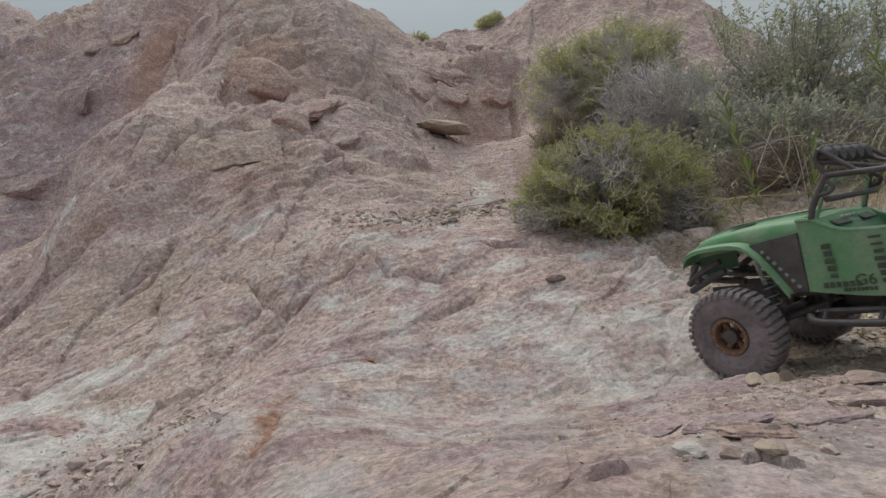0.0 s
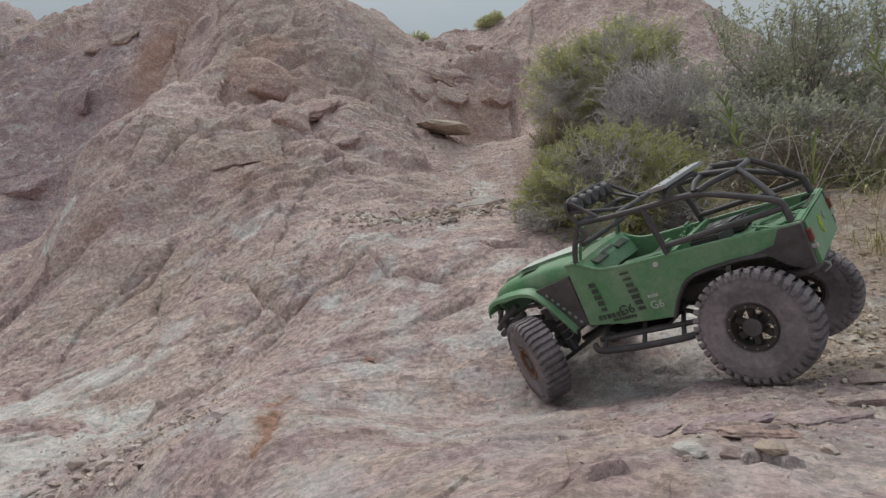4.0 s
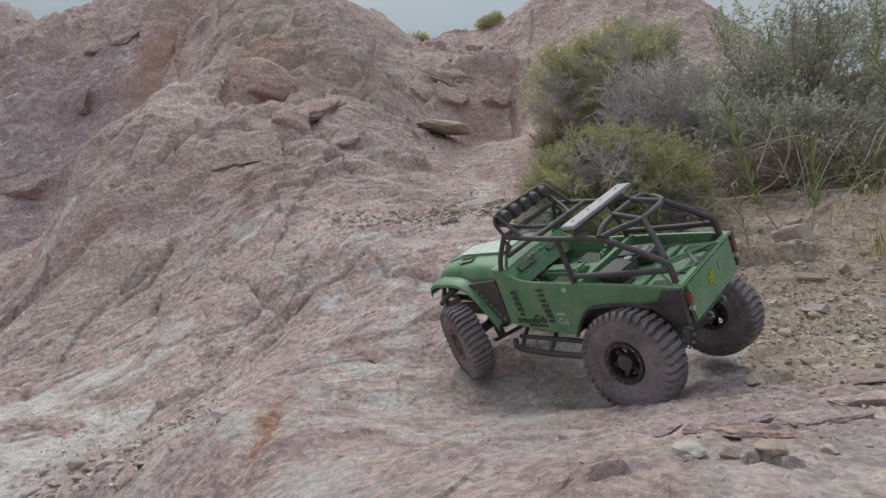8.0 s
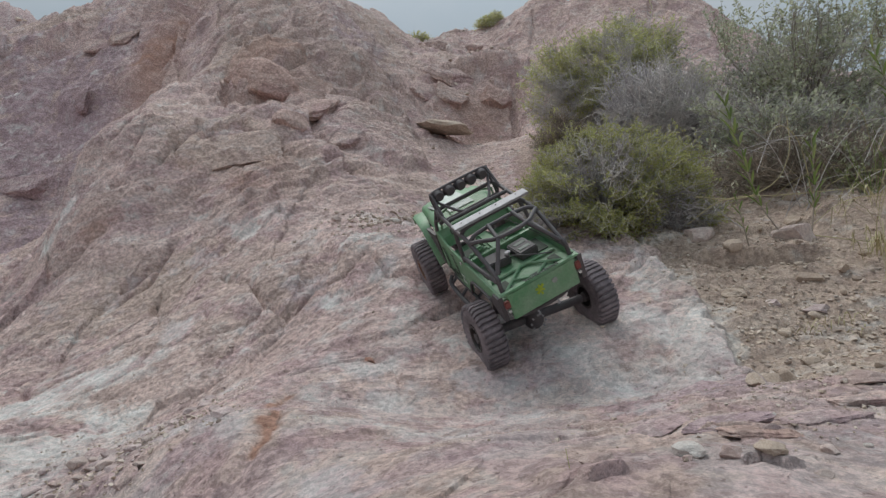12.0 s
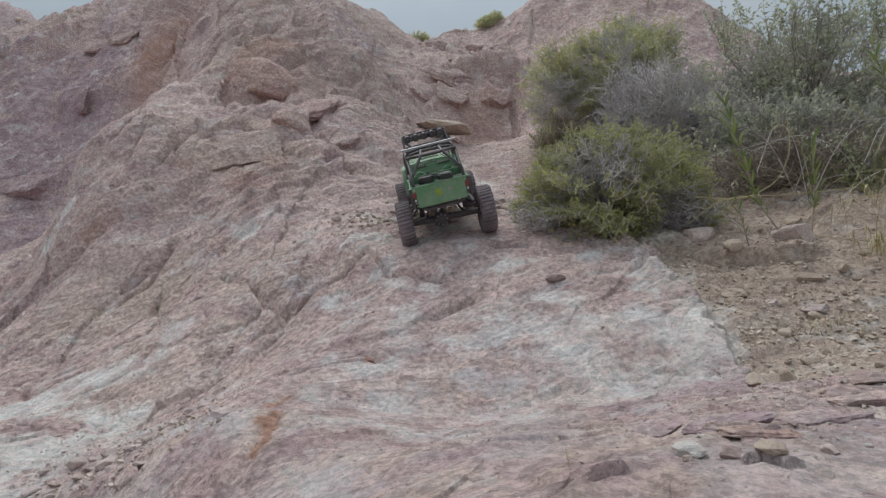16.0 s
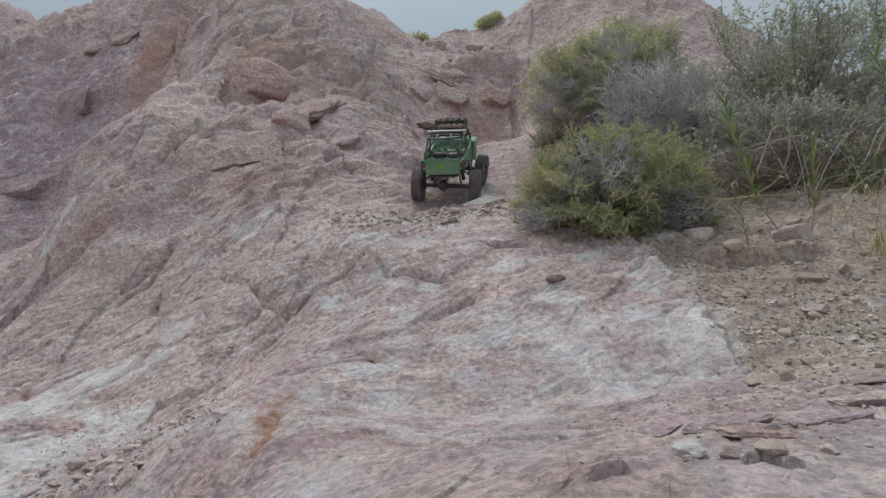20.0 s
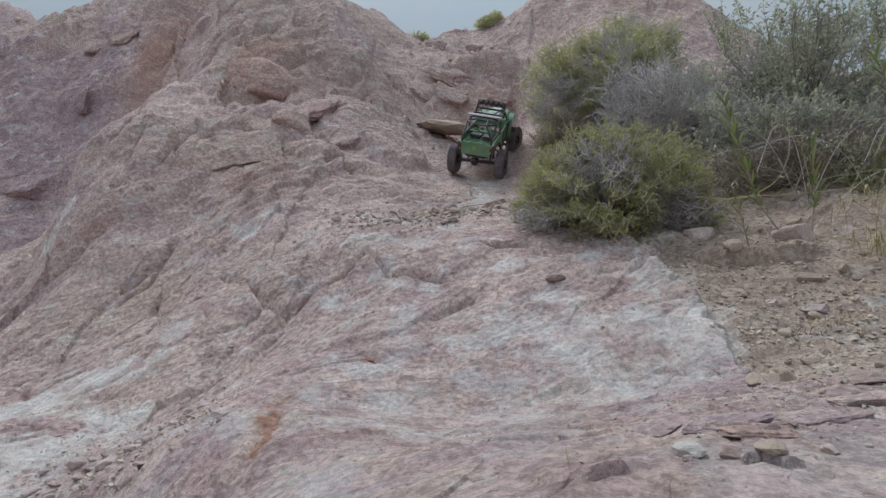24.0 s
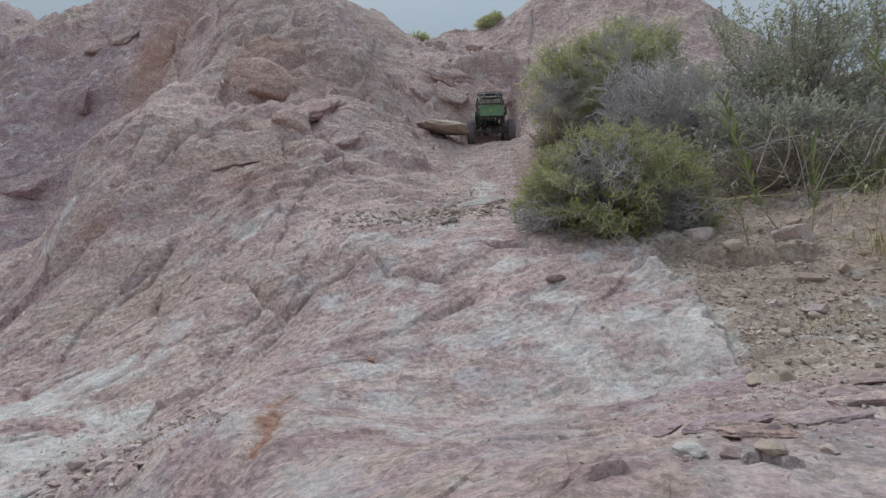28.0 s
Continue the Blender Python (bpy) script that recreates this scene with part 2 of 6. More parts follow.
# ---------------- ground: one sheet of rock from the eye to the horizon ----------------
class Noise:
    """Gradient and cell noise on arrays of plan coordinates."""

    def __init__(self, seed):
        r = np.random.RandomState(seed)
        self.perm = np.concatenate([r.permutation(1024)] * 2).astype(np.int32)
        a = r.rand(1024) * 2 * np.pi
        self.gx, self.gy = np.cos(a).astype(np.float32), np.sin(a).astype(np.float32)
        self.u, self.v, self.w = (r.rand(1024).astype(np.float32) for _ in range(3))

    def __call__(self, x, y):
        xi, yi = np.floor(x).astype(np.int32), np.floor(y).astype(np.int32)
        fx, fy = (x - xi).astype(np.float32), (y - yi).astype(np.float32)
        u, v = (f * f * f * (f * (f * 6 - 15) + 10) for f in (fx, fy))
        p, total = self.perm, 0
        for dx in (0, 1):
            row = p[(xi + dx) & 1023]
            for dy in (0, 1):
                k = p[(row + yi + dy) & 1023]
                total = total + (self.gx[k] * (fx - dx) + self.gy[k] * (fy - dy)) * (u if dx else 1 - u) * (v if dy else 1 - v)
        return total * 1.5

    def fbm(self, x, y, octaves, gain=0.5, ridged=False):
        out, amp, k = 0, 1.0, 1.0
        for i in range(octaves):
            n = self(x * k + 13.7 * i, y * k + 5.1 * i)
            out = out + amp * ((0.6 - 2 * abs(n)) if ridged else n)
            amp, k = amp * gain, k * 2.03
        return out

    def facets(self, x, y, tilt=1.0):
        """Broken faces: every cell is a small plane with its own tilt and level."""
        xi, yi = np.floor(x).astype(np.int32), np.floor(y).astype(np.int32)
        fx, fy = (x - xi).astype(np.float32), (y - yi).astype(np.float32)
        p, best, out = self.perm, np.full(x.shape, 9.0, np.float32), np.zeros(x.shape, np.float32)
        for dx in (-1, 0, 1):
            row = p[(xi + dx) & 1023]
            for dy in (-1, 0, 1):
                k = p[(row + yi + dy) & 1023]
                ex, ey = fx - dx - self.u[k], fy - dy - self.v[k]
                d = ex * ex + ey * ey
                near = d < best
                best = np.where(near, d, best)
                out = np.where(near, tilt * (self.gx[k] * ex + self.gy[k] * ey) + self.w[k] - 0.5, out)
        return out

    def joints(self, x, y):
        """Distance to the nearest border between cells."""
        xi, yi = np.floor(x).astype(np.int32), np.floor(y).astype(np.int32)
        fx, fy = (x - xi).astype(np.float32), (y - yi).astype(np.float32)
        p, one, two = self.perm, np.full(x.shape, 9.0, np.float32), np.full(x.shape, 9.0, np.float32)
        for dx in (-1, 0, 1):
            row = p[(xi + dx) & 1023]
            for dy in (-1, 0, 1):
                k = p[(row + yi + dy) & 1023]
                d = np.hypot(fx - dx - self.u[k], fy - dy - self.v[k])
                two = np.where(d < one, one, np.minimum(two, d))
                one = np.minimum(one, d)
        return two - one


N1, N2 = Noise(3), Noise(8)
# rows of broad swells: distance, half spread, width, heights from left to right
HILLS = (
    (0.35, 0.6, 0.28, ( -0.818, 0.143, 0.020, 0.020 )),
    (0.65, 0.8, 0.22, ( 0.256, 0.255, -0.076, 0.048, 0.051 )),
    (0.95, 1.1, 0.25, ( -0.095, -0.171, -0.011, 0.018, 0.178 )),
    (1.4, 1.6, 0.34, ( -0.328, -0.193, 0.012, 0.086, 0.029, 0.336 )),
    (2.1, 2.0, 0.45, ( -0.337, -0.011, 0.047, -0.092, 0.177, 0.036 )),
    (2.9, 2.6, 0.5, ( -0.391, -0.133, 0.292, -0.019, 0.370, -0.098, 0.395 )),
    (3.9, 3.6, 0.65, ( 0.490, 0.830, 1.038, 0.408, -0.206, 1.386, -0.311, 0.150 )),
    (5.0, 3.2, 0.8, ( -0.601, -0.843, 1.023, -0.952, -0.273 )),
)

# single forms on the slope: place, widths, height
FORMS = (
    (0.3, 2.82, 0.32, 0.24, -0.26),    # bench under the upper step
    (-1.2, 2.1, 0.33, 0.26, 0.17),     # spur beside the side gully
    (-1.95, 2.75, 0.42, 0.4, -0.2),    # hollow behind the spur
    (-0.33, 2.4, 0.22, 0.16, 0.015),   # layered knob
    (-0.2, 4.2, 0.16, 0.4, -0.15),     # notch on the skyline
    (0.74, 4.0, 0.34, 0.36, 0.4),      # shoulder of the dome beyond the shrubs
    (0.36, 4.3, 0.2, 0.3, 0.14),       # its foot beside the notch
    (0.0, 1.86, 0.2, 0.13, -0.05),     # dip on the track
    (0.11, 2.3, 0.24, 0.24, -0.05),    # worn bed of the track
    (-0.12, 1.68, 0.1, 0.12, -0.025),  # rut
    (0.32, 0.72, 0.12, 0.07, -0.024),  # hollow at the edge of the slab
    (0.04, 1.1, 0.14, 0.12, -0.014),   # dip on the slab
    (0.23, 2.99, 0.22, 0.13, -0.145),   # foot of the upper step
    (0.24, 2.62, 0.16, 0.1, 0.05),     # lip of the bench
    (-1.38, 2.17, 0.26, 0.2, 0.1),     # end of the spur
    (-1.33, 2.5, 0.22, 0.3, 0.17),     # its upper end
    (-1.8, 2.6, 0.25, 0.3, -0.1),      # violet hollow beside it
)
# rounded outcrops with a clear foot: place, half sizes, turn, height
LUMPS = (
    (-0.72, 2.2, 0.2, 0.15, 10, 0.06),
    (0.28, 3.3, 0.24, 0.12, 5, 0.1), (-1.05, 1.95, 0.24, 0.13, 30, 0.05),
    (0.02, 0.5, 0.11, 0.05, 12, 0.006), (-0.05, 1.27, 0.16, 0.08, -14, 0.016), (0.2, 1.12, 0.14, 0.07, 10, 0.012),
    (0.1, 0.62, 0.1, 0.04, 0, 0.006), (-0.42, 1.36, 0.13, 0.09, 35, 0.02), (-0.2, 2.8, 0.2, 0.08, -8, 0.05))
# open joints of the beds
CREASES = (
    ((-0.193, 1.338), (-0.229, 1.272), (-0.266, 1.26), (-0.309, 1.277), (-0.347, 1.209), (-0.408, 1.261), (-0.457, 1.306), (-0.518, 1.396), (-0.599, 1.507)),
    ((-0.01, 1.17), (-0.133, 1.225), (-0.193, 1.338)),
    ((-0.01, 1.062), (0.051, 1.098)),
    ((0.109, 1.266), (0.191, 1.255)),
    ((-0.43, 1.985), (-0.326, 2.08)),
    ((-0.762, 2.022), (-0.836, 2.071), (-0.934, 2.141), (-0.999, 2.183)),
    ((-1.154, 2.072), (-1.141, 2.014), (-1.136, 1.973)),
    ((-1.114, 1.896), (-1.146, 1.91)), ((-1.013, 1.887), (-1.03, 1.88)),
    ((-0.877, 1.744), (-0.885, 1.631), (-0.946, 1.609)),
    ((-0.765, 1.486), (-0.747, 1.426)), ((-1.142, 1.79), (-1.216, 1.742)),
    ((-1.525, 3.28), (-1.561, 3.218), (-1.56, 3.15)),
    ((-1.58, 3.37), (-1.61, 3.28), (-1.63, 3.19), (-1.67, 3.1)),
    ((-1.33, 2.37), (-1.27, 2.2), (-1.28, 2.08), (-1.3, 2.02)), ((-1.6, 3.14), (-1.51, 3.04), (-1.47, 2.97)),
    ((-1.02, 1.97), (-0.98, 2.14), (-0.83, 2.17), (-0.63, 2.1), (-0.55, 2.0)),
    ((-0.97, 1.65), (-0.93, 1.66), (-0.9, 1.69), (-0.88, 1.75)), ((-0.8, 1.47), (-0.82, 1.57)), ((-1.26, 1.75), (-1.19, 1.79)),
    ((-1.11, 3.11), (-1.03, 3.06)), ((-1.01, 2.75), (-0.87, 2.6)),
    ((0.41, 3.95), (0.3, 3.6), (0.23, 3.29)), ((0.66, 3.71), (0.48, 3.84)),
    ((0.39, 3.05), (0.411, 3.2)), ((0.6, 3.55), (0.651, 3.8)), ((0.377, 3.34), (0.443, 3.45)), ((0.114, 3.8), (0.134, 4.06)),
)
# edges of beds: the ground on the right of the line stands higher by the first number, over the second
LEDGES = (
    (0.07, 0.25, ((-1.36, 1.9), (-1.39, 2.0), (-1.41, 2.1), (-1.42, 2.2), (-1.4, 2.33), (-1.43, 2.5), (-1.49, 2.66))),
    (0.11, 0.2, ((-1.54, 2.85), (-1.58, 3.0), (-1.6, 3.12), (-1.64, 3.25))),
    (0.07, 0.2, ((-1.98, 3.3), (-2.1, 3.36), (-2.16, 3.33), (-2.2, 3.3), (-2.34, 3.35))),
    (0.06, 0.2, ((-1.7, 3.352), (-1.814, 3.362), (-1.948, 3.35))),
    (0.06, 0.2, ((-2.47, 3.37), (-2.63, 3.41), (-2.77, 3.4))),
    (0.12, 0.25, ((0.42, 3.17), (0.27, 3.28), (0.06, 3.24), (-0.13, 3.07))),
    (0.035, 0.14, ((0.76, 1.03), (0.66, 1.05), (0.6, 1.09), (0.56, 1.09), (0.48, 1.16))),
    (0.1, 0.25, ((-1.75, 3.02), (-1.95, 3.1), (-2.1, 3.05), (-2.3, 3.1))),
    (0.08, 0.2, ((-1.62, 2.7), (-1.85, 2.86), (-2.05, 2.84), (-2.3, 2.9))),
    (0.06, 0.2, ((-1.0, 2.9), (-1.15, 2.95), (-1.35, 2.9))),
    (0.08, 0.3, ((-0.79, 3.31), (-0.62, 3.15), (-0.46, 3.02), (-0.32, 2.94))),
)
# crests where two faces of the slope meet: height, fall to the right, fall to the left, line
RIDGES = (
    (0.07, 0.2, 0.5, ((-1.04, 3.58), (-0.86, 3.29), (-0.70, 3.06), (-0.55, 2.95), (-0.41, 2.88), (-0.28, 2.94))),
    (0.07, 0.3, 0.12, ((-0.14, 2.95), (0.05, 3.12), (0.23, 3.16), (0.4, 3.12))),
    (0.06, 0.25, 0.1, ((-0.12, 3.5), (0.04, 3.56), (0.2, 3.6))),
    (0.06, 0.2, 0.14, ((-1.42, 1.88), (-1.35, 1.95), (-1.3, 2.03), (-1.2, 2.12), (-1.05, 2.2))),
    (0.03, 0.12, 0.07, ((-0.31, 1.4), (-0.26, 1.43), (-0.2, 1.42), (-0.12, 1.4))),
)
NEAR_LEDGES = (
    (0.007, 0.05, ((0.255, 0.401), (0.223, 0.397), (0.215, 0.412), (0.205, 0.43), (0.18, 0.432))),
    (0.006, 0.04, ((0.22, 0.335), (0.199, 0.331), (0.192, 0.342), (0.168, 0.332))),
    (0.007, 0.04, ((0.112, 0.336), (0.094, 0.326), (0.078, 0.313))),
    (0.006, 0.06, ((0.42, 0.455), (0.365, 0.468), (0.35, 0.487), (0.325, 0.505))),
    (0.004, 0.05, ((0.262, 0.46), (0.249, 0.48), (0.23, 0.517))),
    (0.004, 0.05, ((0.16, 0.47), (0.1, 0.48), (0.02, 0.473))),
    (0.0035, 0.05, ((0.17, 0.53), (0.1, 0.545), (-0.01, 0.535))),
    (0.0035, 0.05, ((-0.03, 0.6), (-0.09, 0.613), (-0.16, 0.605))),
    (0.004, 0.06, ((0.15, 0.62), (0.11, 0.655), (0.04, 0.66))),
)
# blocks that stand proud of the slope: height, edge, outline
BLOCKS = (
    (0.085, 0.01, ((-1.006, 2.508), (-1.075, 2.64), (-1.021, 2.79), (-0.913, 2.823), (-0.775, 2.762), (-0.673, 2.677), (-0.806, 2.587), (-0.892, 2.452))),
    (0.03, 0.012, ((-0.796, 2.555), (-0.676, 2.664), (-0.508, 2.609), (-0.508, 2.477), (-0.649, 2.417), (-0.731, 2.434))),
    (0.035, 0.02, ((-0.518, 2.348), (-0.477, 2.453), (-0.367, 2.56), (-0.243, 2.62), (-0.121, 2.5), (-0.093, 2.281), (-0.194, 2.202), (-0.34, 2.243), (-0.434, 2.242))),
)
FAR_HILL = (-6.3, 7.6, 1.6, 1.2, 2.75)
GULLY = ((-1.42, 1.6), (-1.6, 2.3), (-1.52, 2.9), (-1.6, 3.4))
SEAM = ((-0.309, 1.118), (-0.27, 0.993), (-0.232, 0.816), (-0.206, 0.679), (-0.203, 0.636), (-0.2, 0.59), (-0.203, 0.566), (-0.208, 0.545), (-0.218, 0.515), (-0.235, 0.48))
SLAB = ((0.33, 0.6), (0.385, 0.72), (0.43, 0.86), (0.452, 1.0), (0.448, 1.17), (0.40, 1.30))
CRACK = ((0.36, 2.75), (0.40, 3.0), (0.43, 3.2), (0.47, 3.5))


def smooth(a, b, v):
    t = np.clip((v - a) / (b - a), 0, 1)
    return t * t * (3 - 2 * t)


def broad(x, y):
    """The large forms of the slope: a ramp with swells on it."""
    z = 0.13 + 0.43 * np.clip(y - 0.78, 0, 3.4)
    for row, half, width, heights in HILLS:
        for i, h in enumerate(heights):
            cx = (i / (len(heights) - 1) * 2 - 1) * half
            z = z + h * np.exp(-((x - cx) ** 2 + (y - row) ** 2) / (2 * width * width))
    for a, b, c, d, h in FORMS:
        z = z + h * np.exp(-(((x - a) / c) ** 2) - ((y - b) / d) ** 2)
    a, b, c, d, h = FAR_HILL
    z = z + h * np.exp(-(((x - a) / c) ** 2) - ((y - b) / d) ** 2)
    far = smooth(10, 22, np.hypot(x, y))
    return z * (1 - far) + 0.4 * far


def along(x, y, line):
    """Distance to a polyline and the side of it (positive to its right, going along it)."""
    best, side = np.full(x.shape, 9.0), np.zeros(x.shape)
    for (ax, ay), (bx, by) in zip(line, line[1:]):
        dx, dy = bx - ax, by - ay
        t = np.clip(((x - ax) * dx + (y - ay) * dy) / (dx * dx + dy * dy), 0, 1)
        d = np.hypot(x - ax - t * dx, y - ay - t * dy)
        s = (x - ax) * dy - (y - ay) * dx
        near = d < best
        best, side = np.where(near, d, best), np.where(near, np.sign(s), side)
    return best, side


def course(x, y, line):
    """Signed distance to a polyline, positive to its right, and a weight that fades towards its ends."""
    best, side, where = np.full(x.shape, 9.0), np.zeros(x.shape), np.zeros(x.shape)
    for i, ((ax, ay), (bx, by)) in enumerate(zip(line, line[1:])):
        dx, dy = bx - ax, by - ay
        t = np.clip(((x - ax) * dx + (y - ay) * dy) / (dx * dx + dy * dy), 0, 1)
        d = np.hypot(x - ax - t * dx, y - ay - t * dy)
        near = d < best
        side = np.where(near, np.sign((x - ax) * dy - (y - ay) * dx), side)
        best, where = np.where(near, d, best), np.where(near, (i + t) / (len(line) - 1), where)
    return best * side, smooth(0.0, 0.22, where) * (1 - smooth(0.78, 1.0, where))


def inside(x, y, outline):
    """Distance to an outline, positive inside it."""
    d, _ = along(x, y, outline + outline[:1])
    odd = np.zeros(x.shape, bool)
    for (ax, ay), (bx, by) in zip(outline, outline[1:] + outline[:1]):
        odd ^= ((ay > y) != (by > y)) & (x < (bx - ax) * (y - ay) / (by - ay + 1e-12) + ax)
    return np.where(odd, d, -d)


def blob(x, y, cx, cy, r, q=None):
    return np.exp(-(((x - cx) / r) ** 2) - ((y - cy) / (q or r)) ** 2)


def soil_mask(x, y):
    """Tan dirt between the slab's edge and the bank."""
    wob = 0.03 * N2.fbm(x * 9, y * 9, 3)
    d, s = along(x + wob, y + wob * 0.7, SLAB)
    right = smooth(-0.004, 0.008, d * s + wob * 0.3) * smooth(0.5, 0.66, y + 0.35 * (x - 0.4)) * (1 - smooth(2.0, 2.6, y))
    return right * smooth(0.28, 0.36, x)


def ground_height(x, y):
    x, y = np.asarray(x, float), np.asarray(y, float)
    z = broad(x, y)
    r = np.hypot(x, y)
    tame = np.maximum(blob(x, y, 0.28, 0.68, 0.5, 0.42), np.maximum(blob(x, y, 0.03, 1.5, 0.36, 0.6), blob(x, y, 0.2, 2.4, 0.26, 0.6)))
    wild = 1 - np.clip(tame * 1.15, 0, 0.92)
    soil = soil_mask(x, y)
    w1, w2 = N1.fbm(x * 2.7, y * 2.7, 3), N2.fbm(x * 2.7 + 7, y * 2.7, 3)
    wx, wy = x + 0.09 * w1, y + 0.09 * w2
    # swells and crags, from a metre down to a hand
    big = 0.05 * N1.fbm(x * 0.9 + 3, y * 0.9, 2) + 0.035 * N2.fbm(wx * 1.7, wy * 1.7, 3, 0.45, True) + 0.035 * N1.facets(wx * 2.2 + 1, wy * 2.6, 1.1)
    z = z + wild * big * smooth(0.6, 2.4, r)
    for cx, cy, a, b, turn, h in LUMPS:
        c, s = math.cos(radians(turn)), math.sin(radians(turn))
        u, v = (x - cx + 0.03 * w1 * cy) * c + (y - cy) * s, (y - cy + 0.03 * w2 * cy) * c - (x - cx) * s
        z = z + h * np.sqrt(np.clip(1 - (u / a) ** 2 - (v / b) ** 2, 0, 1))
    for h, edge, outline in BLOCKS:
        d = inside(x + 0.05 * w1, y + 0.05 * w2, outline)
        z = z + h * smooth(-edge, edge, d) - 0.35 * h * np.exp(-(((d + 2 * edge) / (1.5 * edge)) ** 2))
    for h, right, left, line in RIDGES:
        d, fade = course(x + 0.07 * w1, y + 0.07 * w2, line)
        z = z + h * fade * np.where(d > 0, np.exp(-np.abs(d) / right), np.exp(-np.abs(d) / left))
    # broken faces, drawn out along the strike of the beds
    crag = 0.45 + 0.75 * smooth(-0.1, 0.35, N1(x * 1.3 + 5, y * 1.3))
    su = x + 0.05 * w2
    sv = y - 0.2 * (x - np.sqrt(x * x + 0.05)) - 0.05 * x + 0.05 * w1
    hand = 0.012 * N2.fbm(su * 4.5, sv * 8, 3, 0.5, True) + 0.011 * N2.facets(su * 5.5, sv * 8, 1.1)
    calm = 1 - 0.6 * np.clip(1.3 * blob(x, y, -0.78, 1.4, 0.45, 0.28), 0, 1) - 0.7 * blob(x, y, -0.28, 2.36, 0.24, 0.16)
    hand = hand * (1 + 0.9 * smooth(2.0, 3.0, r)) * calm
    z = z + (0.3 + 0.7 * wild) * (1 - 0.75 * soil) * hand * (0.3 + 0.7 * smooth(0.5, 1.5, r)) * crag
    rough = (0.35 + 0.85 * smooth(-0.25, 0.3, N2(x * 2.4, y * 2.4 + 3))) * (1 - 0.8 * soil) * (0.45 + 0.55 * wild) * (1 + 1.2 * smooth(2.0, 3.0, r)) * calm
    z = z + rough * smooth(0.3, 1.2, r) * (0.0042 * N1.facets(su * 12 + 2, sv * 17, 1.3) + 0.0016 * N2.facets(su * 27, sv * 34 + 5, 1.4))
    # splits along the strike
    for k, deep in ((2.6, 0.012), (6.5, 0.006)):
        n = N1(su * k + 2, sv * k * 3.4)
        z = z - deep * np.exp(-((n / 0.035) ** 2)) * smooth(0.0, 0.25, N2(x * k * 0.7, y * k * 0.7 + 4)) * (1 - soil) * smooth(0.5, 1.3, r) * (0.3 + 0.7 * wild)
    # bedding: thin ledges, tilted and folded, that show in places
    bed = 0.55 * z - 0.28 * x + 0.3 * y + 0.05 * w1
    for step, amp, k, lo in ((0.045, 0.01, 1.9, 0.05), (0.013, 0.0025, 3.1, -0.1)):
        where = smooth(lo, lo + 0.3, N1(x * k + step * 900, y * k)) * (0.25 + 0.75 * smooth(0.5, 1.2, r))
        if step < 0.02:
            where = where * (1 - 0.9 * smooth(1.3, 2.2, r))
        p = bed / step
        f = p - np.floor(p)
        lip = smooth(0.0, 0.75, f) - smooth(0.78, 1.0, f)
        z = z + where * amp * (lip - 0.45) * (1 - soil)
    # close laminae on the knob, across the near rock and under the dome
    for cx, cy, rx, ry, step, amp in ((-0.28, 2.36, 0.22, 0.16, 0.035, 0.015), (-0.08, 0.62, 0.14, 0.06, 0.022, 0.0035), (0.1, 0.64, 0.12, 0.06, 0.026, 0.0035), (-0.26, 1.38, 0.12, 0.1, 0.025, 0.006), (0.27, 0.53, 0.1, 0.09, 0.018, 0.0035)):
        p = (y + 0.16 * x + 0.02 * w1) / step
        f = p - np.floor(p)
        z = z + amp * (smooth(0.0, 0.8, f) - smooth(0.8, 1.0, f) - 0.5) * np.clip(1.6 * blob(x, y, cx, cy, rx, ry), 0, 1)
    # chips and pits
    fine = 0.0018 * N1.facets(su * 19, sv * 30, 1.3) + 0.002 * N2.fbm(x * 22, y * 26, 4, 0.5, True)
    z = z + (1 - 0.8 * soil) * fine * (0.3 + 0.7 * smooth(-0.2, 0.3, w2)) * smooth(0.1, 0.8, r)
    z = z + (1 - 0.6 * soil) * 0.0007 * N2.facets(su * 64, sv * 78, 1.5) * (1 - smooth(1.2, 2.4, r))
    # open joints, in places
    for k, deep, lo in ((3.2, 0.022, 0.05), (8.0, 0.008, 0.08)):
        j = N1.joints((x + 0.16 * w1 + 0.05 * y) * k, (y + 0.16 * w2) * k * 1.5)
        z = z - deep * np.exp(-((j / 0.045) ** 2)) * smooth(lo, lo + 0.3, N2(x * k * 0.45 + 9, y * k * 0.45)) * (1 - soil) * smooth(0.45, 1.2, r) * (0.35 + 0.65 * wild)
    # gully, seam, joints, edges of beds, upper crack
    d, _ = along(x + 0.08 * w1, y + 0.08 * w2, GULLY)
    z = z - 0.06 * np.exp(-((d / 0.09) ** 2))
    d, _ = along(x + 0.014 * w1, y, SEAM)
    z = z - 0.006 * np.exp(-((d / 0.01) ** 2)) * (1 - smooth(0.75, 1.0, y))
    for line in CREASES:
        k = min(line[0][1], 1.7)
        d, s = along(x + 0.02 * k * w1, y + 0.02 * k * w2, line)
        z = z - 0.022 * k * np.exp(-((d / (0.006 * k)) ** 2)) - 0.006 * k * np.where(s > 0, 1, 0) * np.exp(-d / (0.04 * k))
    for h, fall, line in LEDGES + NEAR_LEDGES:
        k = min(1.0, 0.3 * line[0][1])
        d, fade = course(x + 0.05 * k * w1, y + 0.05 * k * w2, line)
        z = z + fade * (h * smooth(-0.012 * k, 0.012 * k, d) * np.exp(-np.clip(d, 0, 9) / fall) * np.exp(-np.clip(-d, 0, 9) / (0.02 * k)) - 0.25 * h * np.exp(-(((d + 0.012 * k) / (0.014 * k)) ** 2)))
    d, _ = along(x + 0.06 * w1, y + 0.06 * w2, CRACK)
